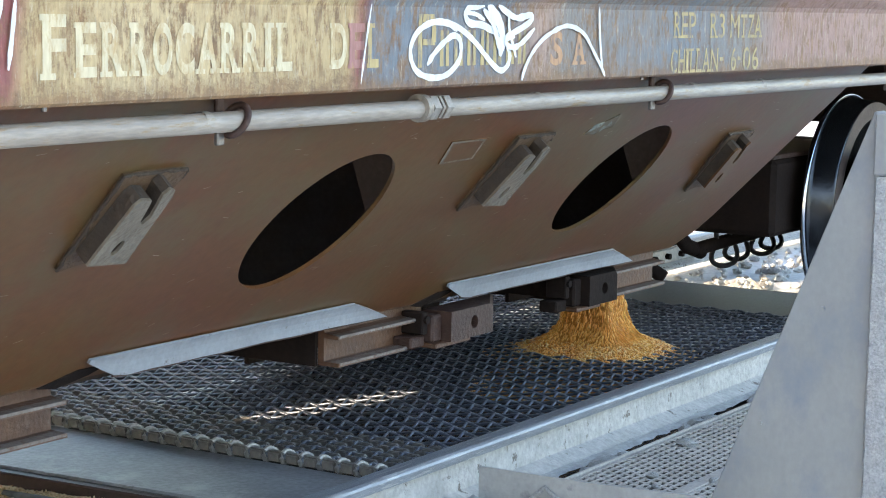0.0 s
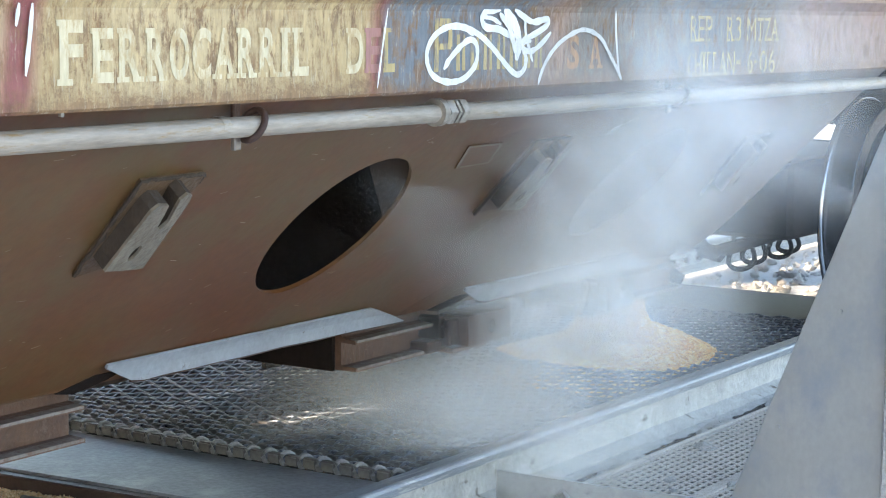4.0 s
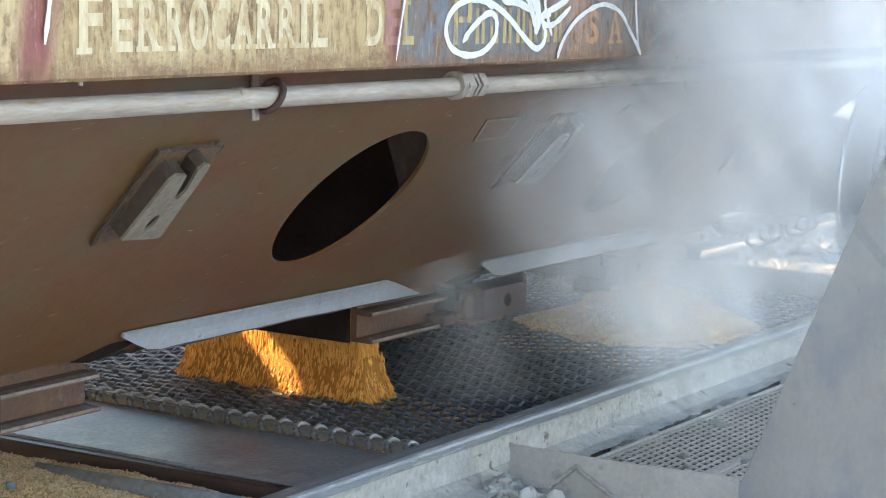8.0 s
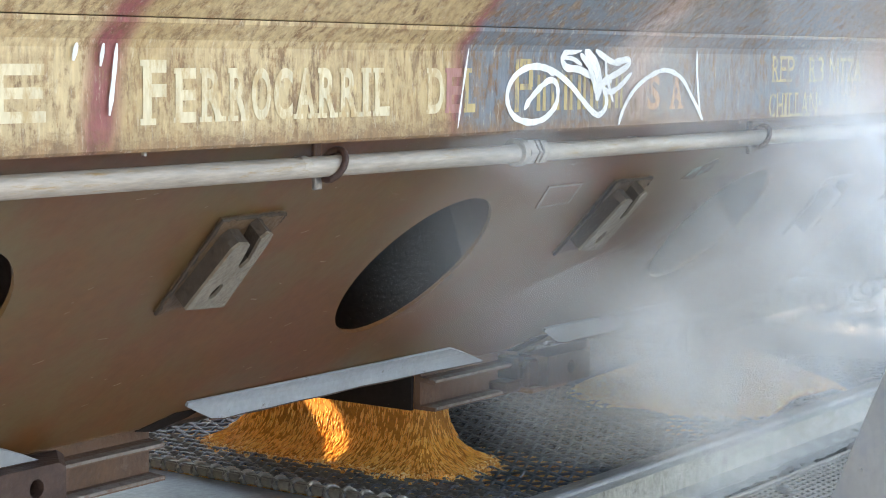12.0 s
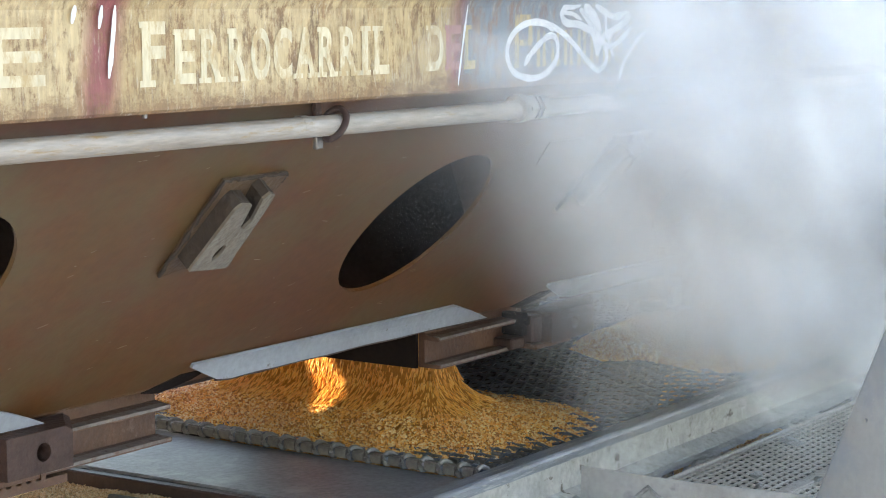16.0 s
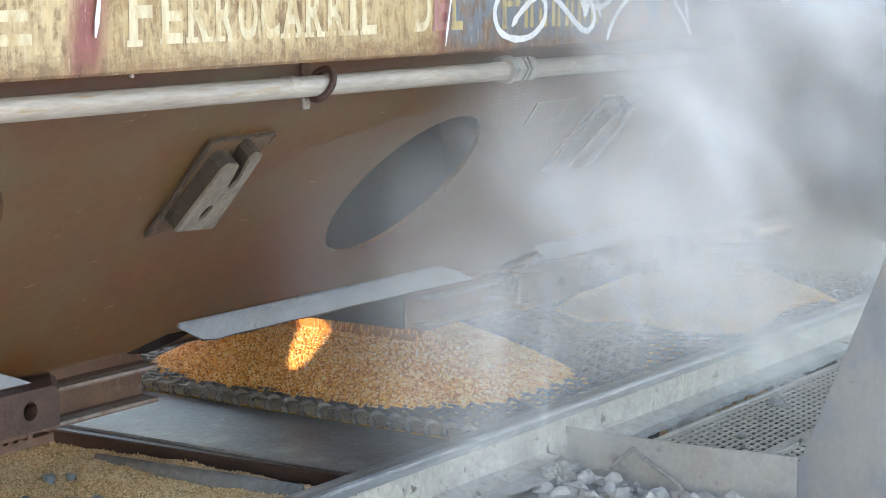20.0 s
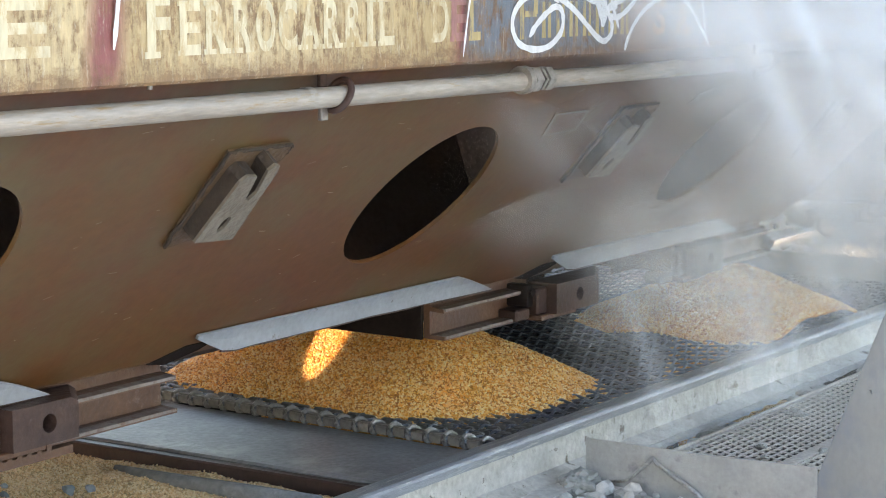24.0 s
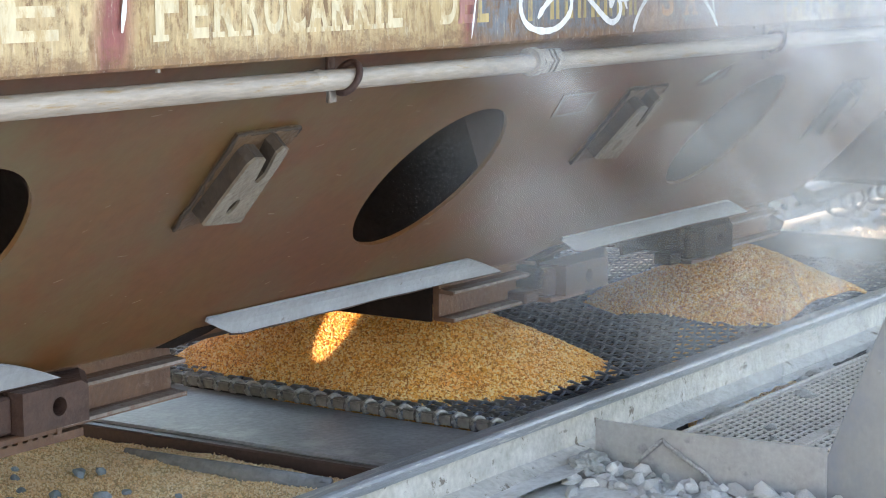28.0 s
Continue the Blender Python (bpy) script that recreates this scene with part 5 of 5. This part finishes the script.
def puff_mesh(seed, count=30, spread=0.30, size=0.66):
    """A billow: thin wisps of dust of many sizes and tilts, gathered into an uneven cloud."""
    rnd = np.random.RandomState(seed)
    verts, faces, uvs = [], [], []
    lobes = rnd.normal(0, spread * 0.6, (4, 3))
    for k in range(count):
        c = Vector(lobes[k % 4] + rnd.normal(0, spread * 0.45, 3))
        s = size * rnd.uniform(0.45, 1.0)
        m = Euler((radians(60) + rnd.normal(0, 0.3), rnd.normal(0, 0.3), rnd.normal(-0.6, 0.4))).to_matrix()
        base = len(verts)
        for i in range(4):
            for j in range(4):
                u, v = i / 3, j / 3
                bulge = 0.12 * s * math.cos((u - 0.5) * 3) * math.cos((v - 0.5) * 3)
                verts.append(c + m @ Vector(((u - 0.5) * 2 * s, (v - 0.5) * 2 * s, bulge)))
        for i in range(3):
            for j in range(3):
                q = [(i, j), (i + 1, j), (i + 1, j + 1), (i, j + 1)]
                faces.append([base + a * 4 + b for a, b in q])
                uvs += [(a / 3, b / 3) for a, b in q]
    me = bpy.data.meshes.new("dust")
    me.from_pydata([tuple(v) for v in verts], [], faces)
    layer = me.uv_layers.new(name="UVMap")
    for k, uv in enumerate(uvs):
        layer.data[k].uv = uv
    for f in me.polygons:
        f.use_smooth = True
    me.materials.append(DUST)
    return me


PUFFS = [puff_mesh(200 + k) for k in range(7)]
MIDDLING = [puff_mesh(260 + k, 15) for k in range(5)]
THIN = [puff_mesh(300 + k, 9) for k in range(5)]
puffs = []


def plan_puffs():
    """Start, life and way of each billow: out of the pit by the gates, up along the side sheet, away to the upper right."""
    rnd = random.Random(9)
    plan = []
    def emit(t0, t1, rate, xa, xb, life, reach=0.0, thin=0):
        k = int((t1 - t0) * rate)
        for i in range(k):
            plan.append((t0 + (t1 - t0) * (i + rnd.uniform(0.1, 0.9)) / k, rnd.uniform(xa, xb), life * rnd.uniform(0.85, 1.2), reach, thin))
    emit(0.5, 2.4, 1.2, 5.2, 5.9, 3.6, 0.9, 1)
    emit(0.9, 2.4, 1.0, 5.6, 6.2, 3.2, 0.9, 1)
    emit(2.0, 4.8, 1.6, 5.6, 6.6, 3.6, 0.8, 2)
    emit(2.6, 4.8, 0.8, 6.4, 7.4, 4.2, 0.5)
    emit(2.4, 5.0, 0.9, 5.6, 6.6, 4.5, 0.5, 1)
    emit(3.0, 5.2, 0.5, 5.0, 5.6, 4.0, 0.3, 1)
    emit(3.6, 6.2, 1.5, 6.6, 8.0, 4.6, 0.1)
    emit(7.0, 9.5, 0.75, 7.2, 8.4, 6.0, 0.1)
    emit(5.0, 10.5, 0.8, 5.6, 6.9, 5.0, 0.0, 1)
    emit(9.5, 12.0, 1.2, 6.2, 7.8, 6.0)
    emit(12.0, 18.0, 3.0, 6.2, 8.0, 6.0)
    emit(10.0, 19.0, 1.5, 5.6, 6.6, 5.0, 0.0, 1)
    emit(12.5, 18.0, 0.6, 5.2, 5.7, 5.0, 0.0, 1)
    emit(18.0, 20.0, 1.1, 6.6, 8.2, 6.0)
    emit(20.0, 24.0, 0.6, 7.0, 8.6, 6.0)
    emit(19.0, 25.0, 1.6, 5.7, 7.2, 5.5, 0.0, 1)
    emit(24.5, 27.8, 0.9, 5.9, 7.0, 5.5, 0.0, 1)
    for k in range(6):  # haze that hangs about the gates once it has risen
        ob = new("dust_haze", THIN[k % len(THIN)])
        tagged(ob, "thin hanging haze of fine grain dust", "dust", "dust cloud", "stuff")
        t, x, y, z = 3.0 + 0.45 * k, 5.5 + 0.34 * k, 2.95 - 0.3 * rnd.random(), 0.12 + 0.5 * rnd.random()
        way = [(0.0, (x, 3.6, -1.2), 0), (t, (x, 3.6, -1.2), 0), (t + 1.2, (x, 3.2, -0.1), 10)]
        u, leaves = t + 2.6, 18.0 + 1.2 * k if k % 2 else 40.0
        while u < min(28, leaves):
            way.append((u, (x + rnd.uniform(-0.15, 0.15), y, z + rnd.uniform(-0.08, 0.08)), 20 + 4 * (u - t)))
            u += 4.0
        if leaves < 28:
            way += [(u + 2.5, (x + 0.3, 2.3, 1.0), 20 + 4 * (u + 2.5 - t)), (u + 6.5, (x + 2.5, 1.7, 3.4), 20 + 4 * (u + 6.5 - t))]
        else:
            way.append((28.5, (x, y, z), 20 + 4 * (28.5 - t)))
        puffs.append((ob, way))
    for k in range(3):  # dust that creeps over the grating before it lifts
        ob = new("dust_haze", THIN[(k + 2) % len(THIN)])
        tagged(ob, "thin low veil of dust over the grating", "dust", "dust cloud", "stuff")
        x, t = 5.0 + 0.2 * k, 1.6 + 0.5 * k
        puffs.append((ob, [(0.0, (x, 3.6, -1.2), 0), (t, (x, 3.6, -1.2), 0), (t + 1.4, (x, 3.3, -0.18), 10), (6.8, (x + 0.1, 3.2, -0.12), 25), (9.0, (x + 1.4, 2.7, 0.5), 40), (13.0, (x + 3.0, 2.0, 3.4), 60), (28.5, (x + 9.0, 1.2, 8.5), 90)]))
    for k, (t, x, life, reach, thin) in enumerate(plan):
        ob = new("dust_puff", (PUFFS, THIN, MIDDLING)[thin][k % 5])
        tagged(ob, "pale drifting billow of fine grain dust", "dust", "dust cloud", "stuff")
        a = rnd.uniform(-0.2, 0.2)
        home = (5.0 + 3.2 * rnd.random(), 3.5 + 0.5 * rnd.random(), -1.15)
        f = x / 3.15
        way = [(0.0, home, 0), (t, home, 0), (t + 0.08 * life, (x, 3.15, -0.05), 5), (t + 0.20 * life, (f * 2.7 + 0.1 + a, 2.7, 0.32), 14), (t + 0.42 * life, (f * 2.3 + 0.12 + a + reach * 0.4, 2.3, 0.72), 28), (t + 0.85 * life, (f * 2.08 + 0.2 + a + reach, 2.08, 1.12), 40), (t + 1.15 * life, (f * 2.12 + 0.6 + a + reach, 2.12, 1.6), 55), (t + 1.6 * life, (f * 1.8 + 3, 1.6, 3.6), 70)]
        if way[-1][0] < 28:
            way.append((28.5, (f * 1.8 + 7, 1.2, 7.5), 80))
        puffs.append((ob, way))


plan_puffs()

# ---- far side: ballast stones past the pit, rail joint ----
rnd = random.Random(12)
FS = [chunk_mesh(80 + s, 0.6, 1) for s in range(6)]
far_spots = []
for k in range(310):
    x, y = 8.92 + 3.0 * rnd.random() ** 1.4, rnd.uniform(3.1, 5.9)
    if abs(y - RAIL_FAR) > 0.12:
        far_spots.append((x, y, -0.185, rnd.uniform(0.016, 0.05)))
stones(FS, far_spots, GRAVEL, "sunlit pale ballast stone past the pit", "stone", "ballast stones past the pit", "ballast_stone")
rnd = np.random.RandomState(44)
base = np.array([tuple(v.co) for v in FS[0].vertices])
tri = np.array([tuple(p.vertices) for p in FS[0].polygons])
V, F = [], []
for k in range(1500):
    x, y = 8.72 + 4.5 * rnd.rand() ** 1.3, rnd.uniform(2.9, 6.4)
    if abs(y - RAIL_FAR) < 0.1 or abs(y - RAIL_NEAR) < 0.1:
        continue
    a, r = rnd.uniform(0, 6.28), rnd.uniform(0.010, 0.035)
    turn = np.array(((math.cos(a), -math.sin(a), 0), (math.sin(a), math.cos(a), 0), (0, 0, 1)))
    F.append(tri + len(V) * len(base))
    V.append(base @ turn.T * r * rnd.uniform(0.7, 1.4, 3) + (x, y, -0.19))
me = bpy.data.meshes.new("gravel")
me.from_pydata(np.concatenate(V).tolist(), [], np.concatenate(F).tolist())
me.materials.append(GRAVEL)
tagged(part("gravel_bed", me, None), "loose pale sunlit gravel past the pit", "gravel", kind="stuff")
fish = thing("fishplate", (9.9, RAIL_FAR - 0.03, -0.1), "bolted pale fishplate on the far rail", "rail joint")
part("bar", box(9.62, 10.3, RAIL_FAR - 0.034, RAIL_FAR - 0.014, -0.118, -0.046, 0.004), RAIL, fish)
for k in range(4):
    part("bolt", tube([(9.70 + 0.17 * k, RAIL_FAR - 0.06, -0.082), (9.70 + 0.17 * k, RAIL_FAR - 0.033, -0.082)], 0.018, 6), DARKSTEEL, fish)


# ---- a moth that darts past close by ----
moth = thing("moth", (0, 0, 0), "small tan moth in quick flight", "insect")
TAN = mat("tan moth scales", (0.62, 0.45, 0.20), 0.9, 0, (0.5, 0.34, 0.14), 300, 0.7, 0.1, 900)
b = bmesh.new()
bmesh.ops.create_icosphere(b, subdivisions=2, radius=1)
for v in b.verts:
    v.co = Vector((v.co.x * 0.0022, v.co.y * 0.0022, v.co.z * 0.007 * (1 - 0.2 * v.co.z)))
part("body", b, TAN, moth, smooth=True)
for side in (-1, 1):
    b = prism([(side * 0.002, 0.004), (side * 0.009, 0.007), (side * 0.010, 0.001), (side * 0.006, -0.006), (side * 0.002, -0.003)], -0.0003, 0.0003, "y")
    part("wing", b, TAN, moth)


def falling(t0, t1, end, hidden, low):
    """Rows of a stream that drops out of the gate at t0, trembles while it runs, and sinks into the choked heap at the end."""
    rows = [(0.0, hidden), (t0, hidden), (t0 + 0.35, 0.0)] if t0 > 0 else [(0.0, 0.0)]
    t = rows[-1][0]
    while t + 0.5 < t1:
        rows += [(t + 0.36, low), (t + 0.5, 0.0)]
        t += 0.5
    return rows + [(end, 0.0), (end + 1.0, -0.75), (28.0, -0.75)]


def motions():
    """What moves in the clip."""
    walk(heap_a, [(t, pose(0, 0, z)) for t, z in ((0, -0.5), (14, -0.42), (17, -0.11), (18, -0.07), (19, -0.035), (20, -0.014), (21, -0.006), (28, -0.006))])
    walk(skirt_a, [(t, pose(0, 0, z)) for t, z in ((0, -0.6), (6.0, -0.5), (6.6, -0.32), (7.2, -0.19), (8, -0.15), (9, -0.135), (9.5, -0.122), (10.5, -0.112), (11, -0.10), (12, -0.084), (13, -0.07), (15, -0.05), (18, -0.034), (19, -0.05), (20, -0.14), (21, -0.34), (28, -0.40))])
    walk(heap_b, [(t, pose(0, 0, z)) for t, z in ((0, -0.15), (1, -0.14), (2, -0.12), (3.5, -0.10), (8, -0.05), (14, 0), (28, 0))])
    walk(skirt_b, [(t, pose(0, 0, z)) for t, z in ((0, -0.070), (1, -0.062), (2, -0.055), (3.5, -0.045), (8, -0.03), (12, -0.03), (14, -0.4), (28, -0.4))])
    walk(stream_a, [(t, pose(0, 0, z)) for t, z in falling(5.55, 19.0, 19.4, 0.50, -0.10)])
    walk(stream_b, [(t, pose(0, 0, z)) for t, z in falling(0.0, 12.0, 13.0, 0.0, -0.10)])
    walk(moth, [(0, pose(0.381, 0.462, 1.323)), (26.953, pose(0.381, 0.462, 1.323)), (26.995, pose(0.507, 0.305, 1.18, 0, 40, 0)), (27.037, pose(0.547, 0.109, 1.06, 0, 80, 0)), (28.0, pose(0.547, 0.109, 1.06, 0, 80, 0))])
    for ob, way in puffs:
        walk(ob, [(t, pose(*p, 0, r * 0.4, r)) for t, p, r in way])


motions()
